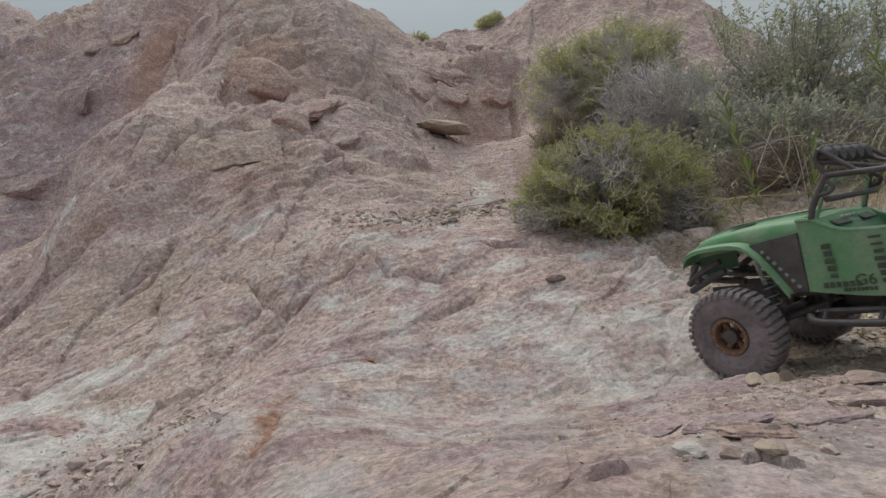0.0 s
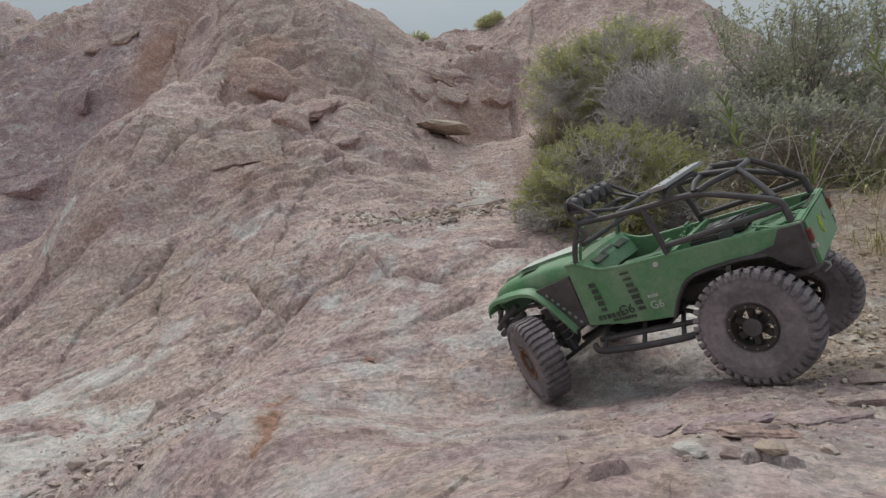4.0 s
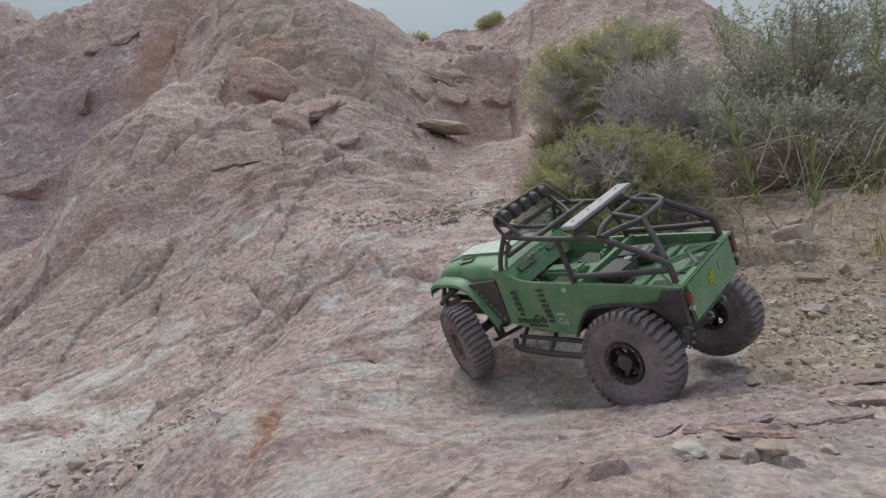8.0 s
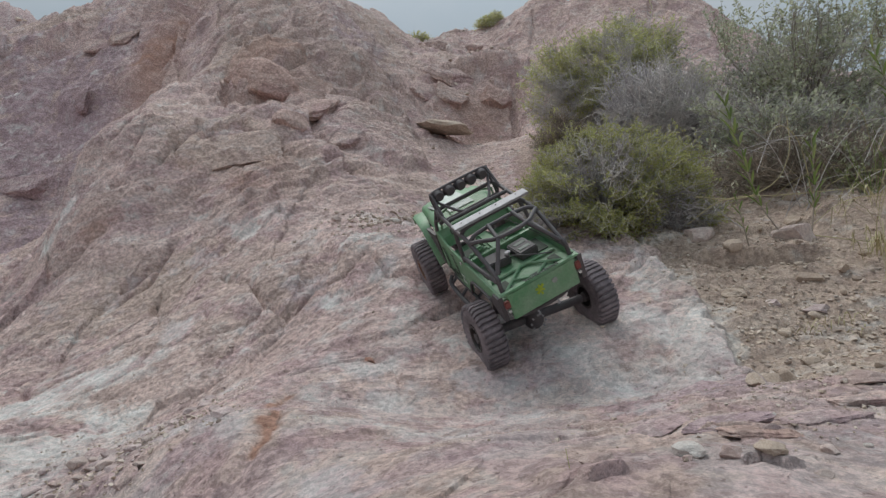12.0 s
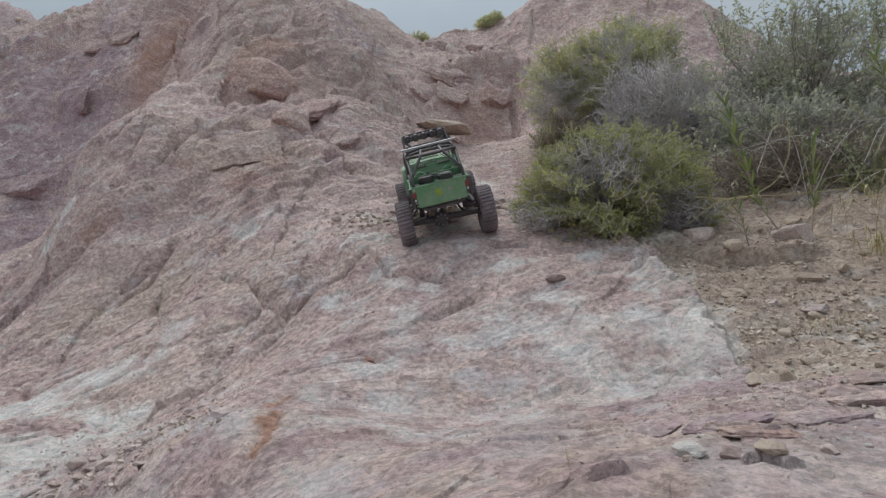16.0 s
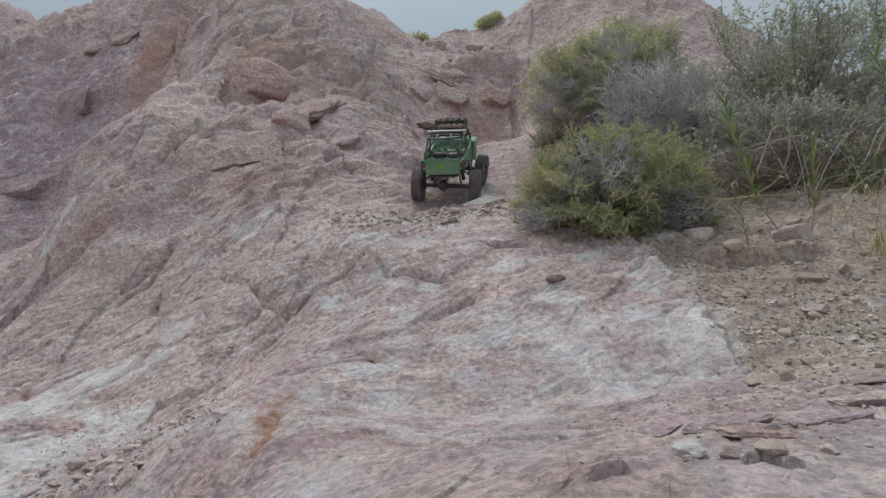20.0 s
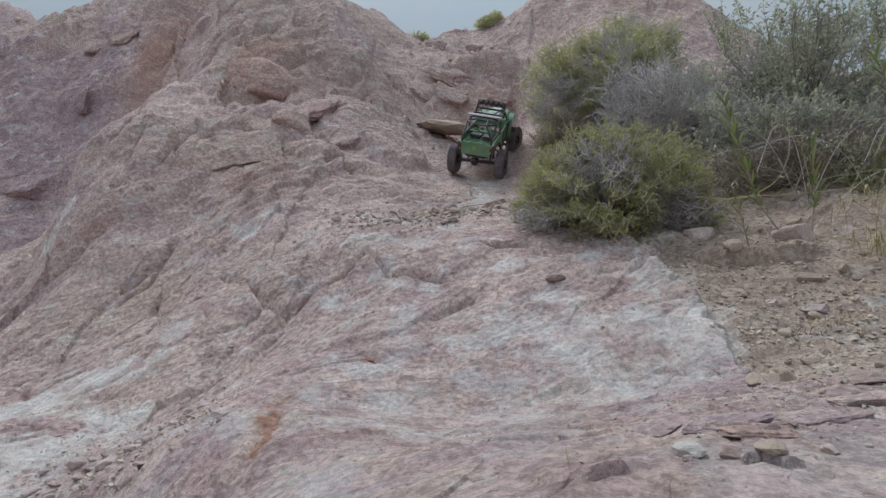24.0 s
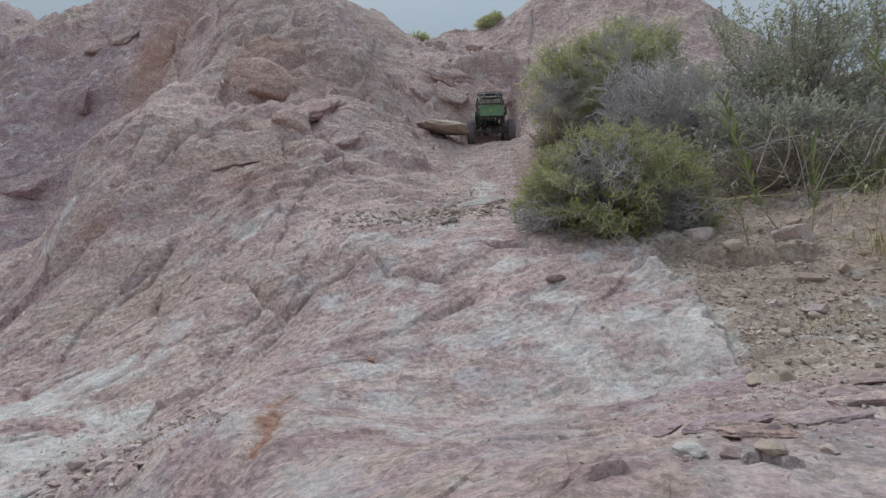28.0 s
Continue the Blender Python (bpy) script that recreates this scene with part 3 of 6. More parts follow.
    z = z - 0.05 * np.exp(-((d / 0.016) ** 2))
    return z - 0.02 * soil + soil * (0.009 * N2.fbm(x * 9, y * 11, 5, 0.6) + 0.0025 * N1.facets(x * 30 + 3, y * 34, 1.2))


# patches of the rock's colours: place, widths, strength
TAN = ((-1.1, 2.77, 0.3, 0.2, 0.8), (-0.92, 2.16, 0.2, 0.12, 0.8), (-0.8, 2.03, 0.3, 0.1, 0.8), (-2.4, 3.54, 0.4, 0.15, 0.9), (-0.45, 3.3, 0.3, 0.4, 0.9), (-0.85, 1.68, 0.2, 0.1, 0.5), (-0.95, 1.57, 0.3, 0.12, 0.7), (-0.43, 1.26, 0.15, 0.1, 0.4))
VIOLET = ((-2.15, 3.05, 0.45, 0.25, 0.7), (-2.07, 2.74, 0.3, 0.2, 0.5), (-0.67, 2.85, 0.2, 0.15, 0.5), (-0.15, 1.1, 0.15, 0.1, 0.3), (0.34, 0.7, 0.07, 0.09, 0.6), (-0.08, 0.95, 0.15, 0.08, 0.25))
CHALK = ((-1.35, 1.9, 0.06, 0.06, 0.8), (-0.59, 1.74, 0.07, 0.05, 0.7), (-0.2, 1.39, 0.1, 0.04, 0.7), (0.16, 2.1, 0.06, 0.15, 0.7), (0.21, 1.0, 0.07, 0.04, 0.6), (0.38, 1.0, 0.05, 0.08, 0.6), (0.38, 0.87, 0.08, 0.05, 0.7), (0.2, 0.84, 0.05, 0.06, 0.6), (-0.81, 1.19, 0.16, 0.1, 1.0), (-0.6, 1.0, 0.06, 0.05, 0.8), (-0.7, 0.88, 0.14, 0.12, 0.8), (-0.56, 0.77, 0.1, 0.06, 0.6), (-0.22, 1.2, 0.06, 0.04, 0.5), (0.08, 0.96, 0.06, 0.03, 0.6))
RUST = ((-1.75, 3.17, 0.1, 0.12, 0.6), (-1.62, 3.3, 0.06, 0.12, 0.5), (-0.85, 2.48, 0.14, 0.1, 0.45), (-0.7, 1.9, 0.16, 0.04, 0.5), (-1.15, 1.81, 0.08, 0.02, 0.5), (-0.31, 2.06, 0.08, 0.04, 0.3), (0.25, 3.05, 0.12, 0.1, 0.3), (0.2, 2.75, 0.1, 0.12, 0.3), (-0.92, 1.97, 0.05, 0.04, 0.4))


def stains(x, y, z):
    """Masks of the rock's own colours: violet beds, tan dirt, chalk crusts, rust seams; plus brown varnish with painted
    shade.
    """
    r = np.hypot(x, y)
    n = N1.fbm(x * 3.1 + z, y * 3.1 + z, 4)
    m = N2.fbm(x * 11 - 3 * z, y * 8 + 9 * z, 5, 0.65)
    violet = 0.9 * blob(x, y, 0.27, 0.5, 0.1, 0.09) + 0.7 * blob(x, y, 0.09, 0.33, 0.06, 0.05) + 0.35 * blob(x, y, 0.25, 0.36, 0.3, 0.14) + 1.0 * blob(x, y, -2.3, 2.95, 0.7, 0.6) + 0.8 * blob(x, y, -0.6, 3.2, 0.3, 0.3) + 0.2 * blob(x, y, 0.05, 0.8, 0.35) + 0.3 * blob(x, y, -0.4, 1.15, 0.25, 0.2)
    violet = np.maximum(smooth(0.1, 0.7, 0.8 * n + 0.5 * m + violet - 0.15) * 0.9, 0.5 * smooth(6.0, 6.8, r))
    chalk = 0.7 * blob(x, y, -0.78, 1.15, 0.2, 0.16) + 0.9 * blob(x, y, -0.66, 0.85, 0.16, 0.14) + 0.5 * blob(x, y, 0.37, 0.85, 0.08, 0.12) + 0.45 * blob(x, y, 0.21, 0.92, 0.1, 0.16) + 0.4 * blob(x, y, -0.14, 1.06, 0.12, 0.14)
    chalk = chalk + 0.5 * blob(x, y, 0.12, 1.75, 0.08, 0.16) + 0.5 * blob(x, y, 0.42, 1.05, 0.06, 0.14) + 0.32 * blob(x, y, 0.05, 0.75, 0.45, 0.35) + 0.3 * blob(x, y, -0.8, 4.0, 0.7, 0.3) + 0.25 * blob(x, y, -0.2, 1.5, 0.4, 0.3)
    chalk = chalk + 0.6 * blob(x, y, 0.43, 0.92, 0.03, 0.12) + 0.6 * blob(x, y, 0.34, 0.9, 0.05, 0.06) + 0.5 * blob(x, y, 0.12, 1.02, 0.07, 0.05) + 0.5 * blob(x, y, 0.205, 0.85, 0.03, 0.1) + 0.7 * blob(x, y, 0.16, 0.365, 0.03, 0.02) + 0.4 * blob(x, y, 0.2, 0.43, 0.06, 0.05) + 0.5 * blob(x, y, 0.295, 0.456, 0.03, 0.012)
    chalk = smooth(0.16, 0.75, chalk + 0.7 * m + 0.3 * n) * 0.6
    # patches of violet and of pale grey-green close to the eye
    close = 1 - smooth(0.75, 1.15, r)
    violet = np.maximum(violet, 0.5 * close * smooth(0.02, 0.3, N1.fbm(x * 8 + 3, y * 10, 4, 0.6)))
    chalk = np.maximum(chalk, 0.28 * close * smooth(0.06, 0.35, N2.fbm(x * 7 + 1, y * 11 + 4, 4, 0.6)))
    d, _ = along(x + 0.014 * N1.fbm(x * 20, y * 20, 2), y, SEAM)
    rust = np.exp(-((d / (0.009 + 0.006 * np.clip(m, -0.6, 1))) ** 2)) * smooth(-0.4, 0.3, m + 0.5 - 1.1 * smooth(0.68, 0.85, y)) * 1.3
    rust = rust + 0.5 * blob(x, y, -0.30, 1.25, 0.03) + 0.5 * blob(x, y, -0.125, 0.93, 0.012, 0.016) + 0.25 * smooth(0.25, 0.8, n + 0.5 * m) * smooth(1.0, 2.2, r) * (1 - smooth(-1.7, -2.0, x))
    rust = rust + 0.5 * blob(x, y, -1.68, 3.05, 0.14, 0.35) + 0.4 * smooth(-0.02, 0.03, inside(x, y, BLOCKS[0][2])) + 0.2 * smooth(-0.02, 0.03, inside(x, y, BLOCKS[1][2])) + 0.3 * blob(x, y, -0.62, 2.0, 0.14, 0.07) + 0.25 * blob(x, y, 0.1, 3.0, 0.3, 0.15)
    tan = sum(k * blob(x + 0.04 * m, y + 0.04 * n, a, b, p, q) for a, b, p, q, k in TAN)
    tan = 0.85 * smooth(0.2, 0.7, tan + 0.35 * n + 0.25 * m)
    violet = np.clip(violet + sum(k * blob(x + 0.05 * m, y + 0.05 * n, a, b, p, q) for a, b, p, q, k in VIOLET) * (0.7 + 0.8 * m), 0, 0.95)
    chalk = np.clip(np.maximum(chalk, smooth(0.25, 0.6, sum(k * blob(x + 0.04 * m, y + 0.04 * n, a, b, p, q) for a, b, p, q, k in CHALK) + 0.5 * m) * 0.9), 0, 0.95)
    rust = rust + sum(k * blob(x + 0.05 * m, y + 0.05 * n, a, b, p, q) for a, b, p, q, k in RUST) * (0.7 + 0.8 * m)
    # right of the crest: brown varnish and the flank's shade, painted as one colour
    d, fade = course(x + 0.07 * n, y + 0.07 * m, RIDGES[0][3])
    varnish_and_shade = 0.85 * smooth(0.0, 0.06, d) * (1 - smooth(0.35, 0.6, d)) * smooth(0.0, 0.3, fade) * (0.75 + 0.6 * m) + 0.45 * blob(x, y, 0.95, 3.6, 0.4, 0.5) * (0.8 + m)
    soil = 0.95 * soil_mask(x, y) + 0.5 * smooth(0.0, 0.5, n + 0.3 * m) * blob(x, y, -0.3, 3.6, 0.6, 0.5) 
    return violet, np.clip(soil, 0, 1), chalk, np.clip(rust, 0, 1), tan, np.clip(varnish_and_shade, 0, 0.9)


def ground_at(x, y):
    return float(ground_height(np.array([x]), np.array([y]))[0])


def make_ground():
    # rings round the eye, closer together where the slope is steep
    inner = np.radians(np.linspace(-42, 42, 1060))
    outer = np.radians(np.linspace(42, 318, 90)[1:-1])
    ang = np.concatenate([inner, outer])
    n_mid, probe = 720, np.geomspace(0.22, 5.5, 1400)
    some = inner[::10]
    px, py = probe[:, None] * np.sin(some), probe[:, None] * np.cos(some)
    rise = np.arctan2(ground_height(px, py) - EYE[2], probe[:, None])
    step = np.abs(np.diff(rise, axis=0))
    seen = np.maximum.accumulate(rise, axis=0)[1:] - rise[1:] < 0.01
    flat = np.diff(np.log(probe))[:, None]
    cost = np.where(seen, np.hypot(step, 0.12 * flat), 0.25 * step + 0.1 * flat)
    kernel = np.exp(-np.linspace(-2, 2, 25) ** 2)
    cost = np.stack([np.convolve(np.pad(row, 12, mode="edge"), kernel / kernel.sum(), "valid") for row in cost])
    total = np.concatenate([np.zeros((1, len(some))), np.cumsum(cost, axis=0)])
    level = np.linspace(0, 1, n_mid)
    rings = np.stack([np.interp(level * total[-1, k], total[:, k], probe) for k in range(len(some))], 1)
    rings = np.stack([np.interp(inner, some, row) for row in rings])
    way = np.linspace(0, 1, len(outer) + 2)[1:-1]
    behind = np.exp(np.log(rings[:, -1:]) * (1 - way) + np.log(rings[:, :1]) * way)
    rings = np.concatenate([rings, behind], 1)
    near, far = np.linspace(0.0005, 0.22, 12)[:-1], np.concatenate([np.geomspace(5.5, 11, 45)[1:], np.geomspace(11, 3000, 30)[1:]])
    R = np.concatenate([np.repeat(near[:, None], len(ang), 1), rings, np.repeat(far[:, None], len(ang), 1)])
    A = np.repeat(ang[None], len(R), 0)
    x, y = R * np.sin(A), R * np.cos(A)
    z = ground_height(x, y)
    n_r, n_a = x.shape
    co = np.stack([x, y, z], -1).reshape(-1, 3)
    i = np.arange(n_r * n_a).reshape(n_r, n_a)
    j = np.roll(i, -1, axis=1)
    quads = np.stack([i[:-1], j[:-1], j[1:], i[1:]], -1).reshape(-1, 4)[:, ::-1]
    me = bpy.data.meshes.new("ground")
    me.vertices.add(len(co))
    me.vertices.foreach_set("co", co.astype(np.float32).ravel())
    me.loops.add(quads.size)
    me.loops.foreach_set("vertex_index", quads.astype(np.int32).ravel())
    me.polygons.add(len(quads))
    me.polygons.foreach_set("loop_start", np.arange(0, quads.size, 4, dtype=np.int32))
    me.update(calc_edges=True)
    me.polygons.foreach_set("use_smooth", np.ones(len(quads), bool))
    for name, values in zip(("purple", "soil", "chalk", "rust", "tan", "varnish_and_shade"), stains(x, y, z)):
        me.attributes.new(name, "FLOAT", "POINT").data.foreach_set("value", values.astype(np.float32).ravel())
    me.materials.append(ROCK)
    ob = new("ground", me)
    return tagged(ob, "bare weathered pink sandstone slope with gullies and ledges", "rock slope", kind="structure")


ground = make_ground()

# ---------------- mesh helpers ----------------
def part(name, bm, mat, parent, label="", smooth_faces=False):
    """Links a bmesh as one mesh object under a thing or a part."""
    me = bpy.data.meshes.new(name)
    if smooth_faces:
        for f in bm.faces:
            f.smooth = True
    bm.to_mesh(me)
    bm.free()
    me.materials.append(mat)
    if smooth_faces:
        me.set_sharp_from_angle(angle=radians(42))
    ob = new(name, me)
    ob.parent = parent
    return tagged(ob, label)


def rounded(pts, passes=2, closed=False):
    """Corner cutting, keeping the ends."""
    pts = [Vector(p) for p in pts]
    for _ in range(passes):
        out = [] if closed else [pts[0]]
        for a, b in zip(pts, pts[1:] + ([pts[0]] if closed else [])):
            out += [a.lerp(b, 0.22), a.lerp(b, 0.78)]
        pts = out + ([] if closed else [pts[-1]])
    return pts


def tube(bm, pts, r, sides=8, passes=2, taper=1.0):
    pts = rounded(pts, passes) if passes else [Vector(p) for p in pts]
    rings, side = [], None
    for i, p in enumerate(pts):
        d = (pts[min(i + 1, len(pts) - 1)] - pts[max(i - 1, 0)]).normalized()
        side = (side - d * side.dot(d)) if side else d.orthogonal()
        side.normalize()
        up = d.cross(side)
        k = r * (1 + (taper - 1) * i / (len(pts) - 1))
        rings.append([bm.verts.new(p + (side * math.cos(a) + up * math.sin(a)) * k) for a in (2 * math.pi * j / sides for j in range(sides))])
    for a, b in zip(rings, rings[1:]):
        for j in range(sides):
            bm.faces.new((a[j], a[(j + 1) % sides], b[(j + 1) % sides], b[j]))
    bm.faces.new(rings[0][::-1])
    bm.faces.new(rings[-1])
    return bm


def box(bm, centre, size, turn=(0, 0, 0), bevel=0.0):
    m = pose(*centre, *turn) @ Matrix.Diagonal((*size, 1))
    made = bmesh.ops.create_cube(bm, size=1, matrix=m)
    if bevel:
        edges = {e for v in made["verts"] for e in v.link_edges}
        bmesh.ops.bevel(bm, geom=list(edges), offset=bevel, segments=2, affect="EDGES")
    return bm


def plate(bm, outline, y0, y1):
    """A plate with its outline in x and z, from y0 to y1 (each a number or a function of z)."""
    at = lambda v, z: v(z) if callable(v) else v
    a = [bm.verts.new((x, at(y0, z), z)) for x, z in outline]
    b = [bm.verts.new((x, at(y1, z), z)) for x, z in outline]
    bm.faces.new(a)
    bm.faces.new(b[::-1])
    for i in range(len(a)):
        j = (i + 1) % len(a)
        bm.faces.new((a[j], a[i], b[i], b[j]))
    bmesh.ops.recalc_face_normals(bm, faces=bm.faces)
    return bm


def loft(bm, sections, caps=True):
    rings = [[bm.verts.new(p) for p in s] for s in sections]
    for a, b in zip(rings, rings[1:]):
        for j in range(len(a) - 1):
            bm.faces.new((a[j], a[j + 1], b[j + 1], b[j]))
    if caps:
        bm.faces.new(rings[0])
        bm.faces.new(rings[-1][::-1])
    bmesh.ops.recalc_face_normals(bm, faces=bm.faces)
    return bm


def lathe(bm, profile, steps, closed=True):
    """Profile of (y, radius) turned round the y axis."""
    rings = []
    for k in range(steps):
        a = 2 * math.pi * k / steps
        rings.append([bm.verts.new((r * math.cos(a), y, r * math.sin(a))) for y, r in profile])
    n = len(profile)
    for k in range(steps):
        a, b = rings[k], rings[(k + 1) % steps]
        for j in range(n if closed else n - 1):
            bm.faces.new((a[j], a[(j + 1) % n], b[(j + 1) % n], b[j]))
    bmesh.ops.recalc_face_normals(bm, faces=bm.faces)
    return bm


def disc(bm, centre, r, depth, axis="x", sides=16, r2=None):
    turn = {"x": (0, 90, 0), "y": (90, 0, 0), "z": (0, 0, 0)}[axis]
    bmesh.ops.create_cone(bm, cap_ends=True, segments=sides, radius1=r, radius2=r if r2 is None else r2, depth=depth, matrix=pose(*centre, *turn))
    return bm


def lettering(bm, words, size, at, side):
    """Raised characters on a side panel, read from outside; side 1 is the left one."""
    curve = bpy.data.curves.new("lettering", "FONT")
    curve.body, curve.size, curve.extrude, curve.resolution_u = words, size, 0.0004, 3
    ob = bpy.data.objects.new("lettering", curve)
    bpy.context.scene.collection.objects.link(ob)
    me = bpy.data.meshes.new_from_object(ob.evaluated_get(bpy.context.evaluated_depsgraph_get()))
    wide = max(v.co.x for v in me.vertices)
    back = Matrix(((-side, 0, 0, at[0] if side > 0 else at[0] - wide), (0, 0, side, at[1]), (0, 1, 0, at[2]), (0, 0, 0, 1)))
    me.transform(back)
    bm.from_mesh(me)
    bpy.data.objects.remove(ob)
    bpy.data.curves.remove(curve)
    bpy.data.meshes.remove(me)
    return bm


# ---------------- the model truck: x forward, y to its left, origin on the rear axle ----------------
RADIUS = 0.0585
truck = tagged(new("model_truck"), "green radio-controlled model crawler truck with black tube roll cage", "model truck")


def build_body():
    side = ((0.203, 0.03), (0.15, 0.022), (0.09, 0.018), (0.079, 0.037), (0.063, 0.056), (0.046, 0.063), (0.0, 0.066), (-0.028, 0.063),
            (-0.06, 0.064), (-0.065, 0.083), (0.0, 0.087), (0.07, 0.09), (0.125, 0.092), (0.155, 0.095), (0.171, 0.102), (0.186, 0.113), (0.203, 0.114))
    for s in (1, -1):
        lean = lambda z, s=s: s * (0.0715 - max(0.0, z - 0.06) * 0.06)
        inner = lambda z, s=s: s * (0.0675 - max(0.0, z - 0.06) * 0.06)
        p = part("side_panel", plate(bmesh.new(), side, lean, inner), GREEN, truck)
        # rolled rim along the waist and the arch lip
        bm = tube(bmesh.new(), [(x, s * 0.068, z) for x, z in side[9:]], 0.0024, 6, 1)
        part("rim", bm, GREEN, p)
        bm = tube(bmesh.new(), [(x, s * 0.0725, z - 0.001) for x, z in side[2:8]], 0.0026, 6, 1)
        part("arch_lip", bm, BLACK, p)
        corner = ((-0.014, 0.066), (-0.03, 0.059), (-0.041, 0.047), (-0.054, 0.04), (-0.064, 0.041), (-0.0655, 0.084), (-0.045, 0.084), (-0.036, 0.07))
        part("corner_guard", plate(bmesh.new(), corner, s * 0.0735, s * 0.066), BLACK, truck, "black plastic rear corner guard")
        vent = ((0.262, 0.094), (0.2035, 0.1), (0.2035, 0.031), (0.221, 0.031), (0.236, 0.055), (0.251, 0.076))
        v = part("vent_panel", plate(bmesh.new(), vent, s * 0.0722, s * 0.066), BLACK, truck, "black vent panel with pale worn letter bars")
        bm = bmesh.new()
        for k in range(7):
            box(bm, (0.247 - 0.0058 * k, s * 0.0726, 0.083 - 0.0076 * k), (0.0042, 0.0008, 0.0036), (0, -53, 0))
        part("marking", bm, GREY_STICKER, v)
        # front wing: a strip swept over the wheel
        path = rounded([(0.36, 0, 0.08), (0.354, 0, 0.094), (0.334, 0, 0.1), (0.288, 0, 0.101), (0.266, 0, 0.096), (0.249, 0, 0.079), (0.233, 0, 0.053), (0.221, 0, 0.032)], 2)
        secs = []
        for q in path:
            k = min(1, max(0, (0.366 - q.x) / 0.12))
            yi, yo = 0.044 + 0.022 * k, 0.074 + 0.009 * k
            secs.append([(q.x, s * yi, q.z), (q.x, s * (yo - 0.006), q.z + 0.0012), (q.x, s * yo, q.z - 0.002), (q.x, s * yo, q.z - 0.007), (q.x, s * (yo - 0.003), q.z - 0.007), (q.x, s * (yo - 0.004), q.z - 0.003), (q.x, s * yi, q.z - 0.003)])
        part("wing", loft(bmesh.new(), secs), GREEN, truck, smooth_faces=True)
        # tail lamp
        bm = box(bmesh.new(), (-0.066, s * 0.0625, 0.0685), (0.006, 0.009, 0.013), (0, 0, 0), 0.0012)
        lamp = part("tail_lamp", bm, RED, truck, "red tail lamp with a small clear reverse lens")
        part("reverse_lens", disc(bmesh.new(), (-0.067, s * 0.0625, 0.057), 0.0026, 0.005), LENS, lamp)
    # bonnet
    secs = []
    for x, w, top, low in ((0.200, 0.067, 0.117, 0.088), (0.235, 0.063, 0.1185, 0.09), (0.28, 0.057, 0.117, 0.09), (0.32, 0.054, 0.1135, 0.088), (0.344, 0.052, 0.109, 0.085), (0.354, 0.0495, 0.1015, 0.08), (0.357, 0.046, 0.092, 0.078)):
        h = top - low
        half = [(w, low), (w + 0.0004, low + h * 0.45), (w - 0.0015, low + h * 0.75), (w - 0.006, low + h * 0.93), (w - 0.016, top), (w * 0.42, top + 0.0012), (w * 0.4, top + 0.004)]
        secs.append([(x, y, z) for y, z in half] + [(x, 0, top + 0.0045)] + [(x, -y, z) for y, z in half[::-1]])
    hood = part("bonnet", loft(bmesh.new(), secs), GREEN, truck, "green bonnet with worn white panel", True)
    bm = loft(bmesh.new(), [[(x, y, z + 0.0012) for y in (-w, -w * 0.4, 0, w * 0.4, w)] for x, w, z in ((0.212, 0.026, 0.1225), (0.25, 0.025, 0.1226), (0.3, 0.021, 0.1205), (0.322, 0.018, 0.1185))], False)
    bmesh.ops.solidify(bm, geom=bm.faces[:], thickness=0.0008)
    part("white_panel", bm, WHITE_STICKER, hood, "scuffed white panel sticker")
    bm = box(bmesh.new(), (0.285, 0.037, 0.1185), (0.03, 0.016, 0.001), (4, 3, 8))
    part("sticker", bm, GREY_STICKER, hood)
    bm = bmesh.new()
    for k in range(3):
        box(bm, (0.285 - 0.001 * k, 0.032 + 0.005 * k, 0.1195 - 0.0004 * k), (0.026, 0.002, 0.0012), (4, 3, 8))
    part("marking", bm, DARK_STICKER, hood)
    # grille with slots
    bm = plate(bmesh.new(), ((0.356, 0.06), (0.35, 0.06), (0.35, 0.098), (0.356, 0.096)), -0.042, 0.042)
    grille = part("grille", bm, GREEN, truck)
    for k in range(7):
        part("grille_slot", box(bmesh.new(), (0.3565, (k - 3) * 0.0072, 0.08), (0.0015, 0.0036, 0.024), (0, 0, 0), 0.0005), BLACK, grille)
    for s in (1, -1):
        part("headlamp", disc(bmesh.new(), (0.357, s * 0.033, 0.083), 0.008, 0.004), LENS, grille)
    # scuttle, dashboard, floor, seats, tail
    bm = loft(bmesh.new(), [[(x, y, z + (0.002 if abs(y) < 0.03 else 0)) for y in (-0.067, -0.05, 0, 0.05, 0.067)] for x, z in ((0.203, 0.1165), (0.19, 0.1165), (0.182, 0.113), (0.172, 0.1), (0.166, 0.082))], False)
    bmesh.ops.solidify(bm, geom=bm.faces[:], thickness=0.003)
    dash = part("dashboard", bm, GREEN, truck)
    for y in (-0.036, 0.03):
        part("instrument_panel", box(bmesh.new(), (0.1745, y, 0.104), (0.003, 0.036, 0.014), (0, 58, 0), 0.001), DARK_STICKER, dash)
    for k in range(4):
        part("dial", disc(bmesh.new(), (0.1765, -0.012 + 0.009 * k, 0.107), 0.0034, 0.004), GREY_STICKER, dash)
    bm = box(bmesh.new(), (0.115, 0, 0.064), (0.12, 0.134, 0.004))
    floor = part("cabin_floor", bm, GREEN, truck)
    box_bm = box(bmesh.new(), (0.115, 0, 0.07), (0.1, 0.024, 0.024), (0, 0, 0), 0.004)
    part("tunnel", box_bm, GREEN, floor)
    for s in (1, -1):
        bm = box(bmesh.new(), (0.112, s * 0.036, 0.068), (0.05, 0.042, 0.014), (0, -6, 0), 0.004)
        seat = part("seat", bm, GREEN, truck)
        bm = box(bmesh.new(), (0.082, s * 0.036, 0.082), (0.012, 0.04, 0.024), (0, -14, 0), 0.004)
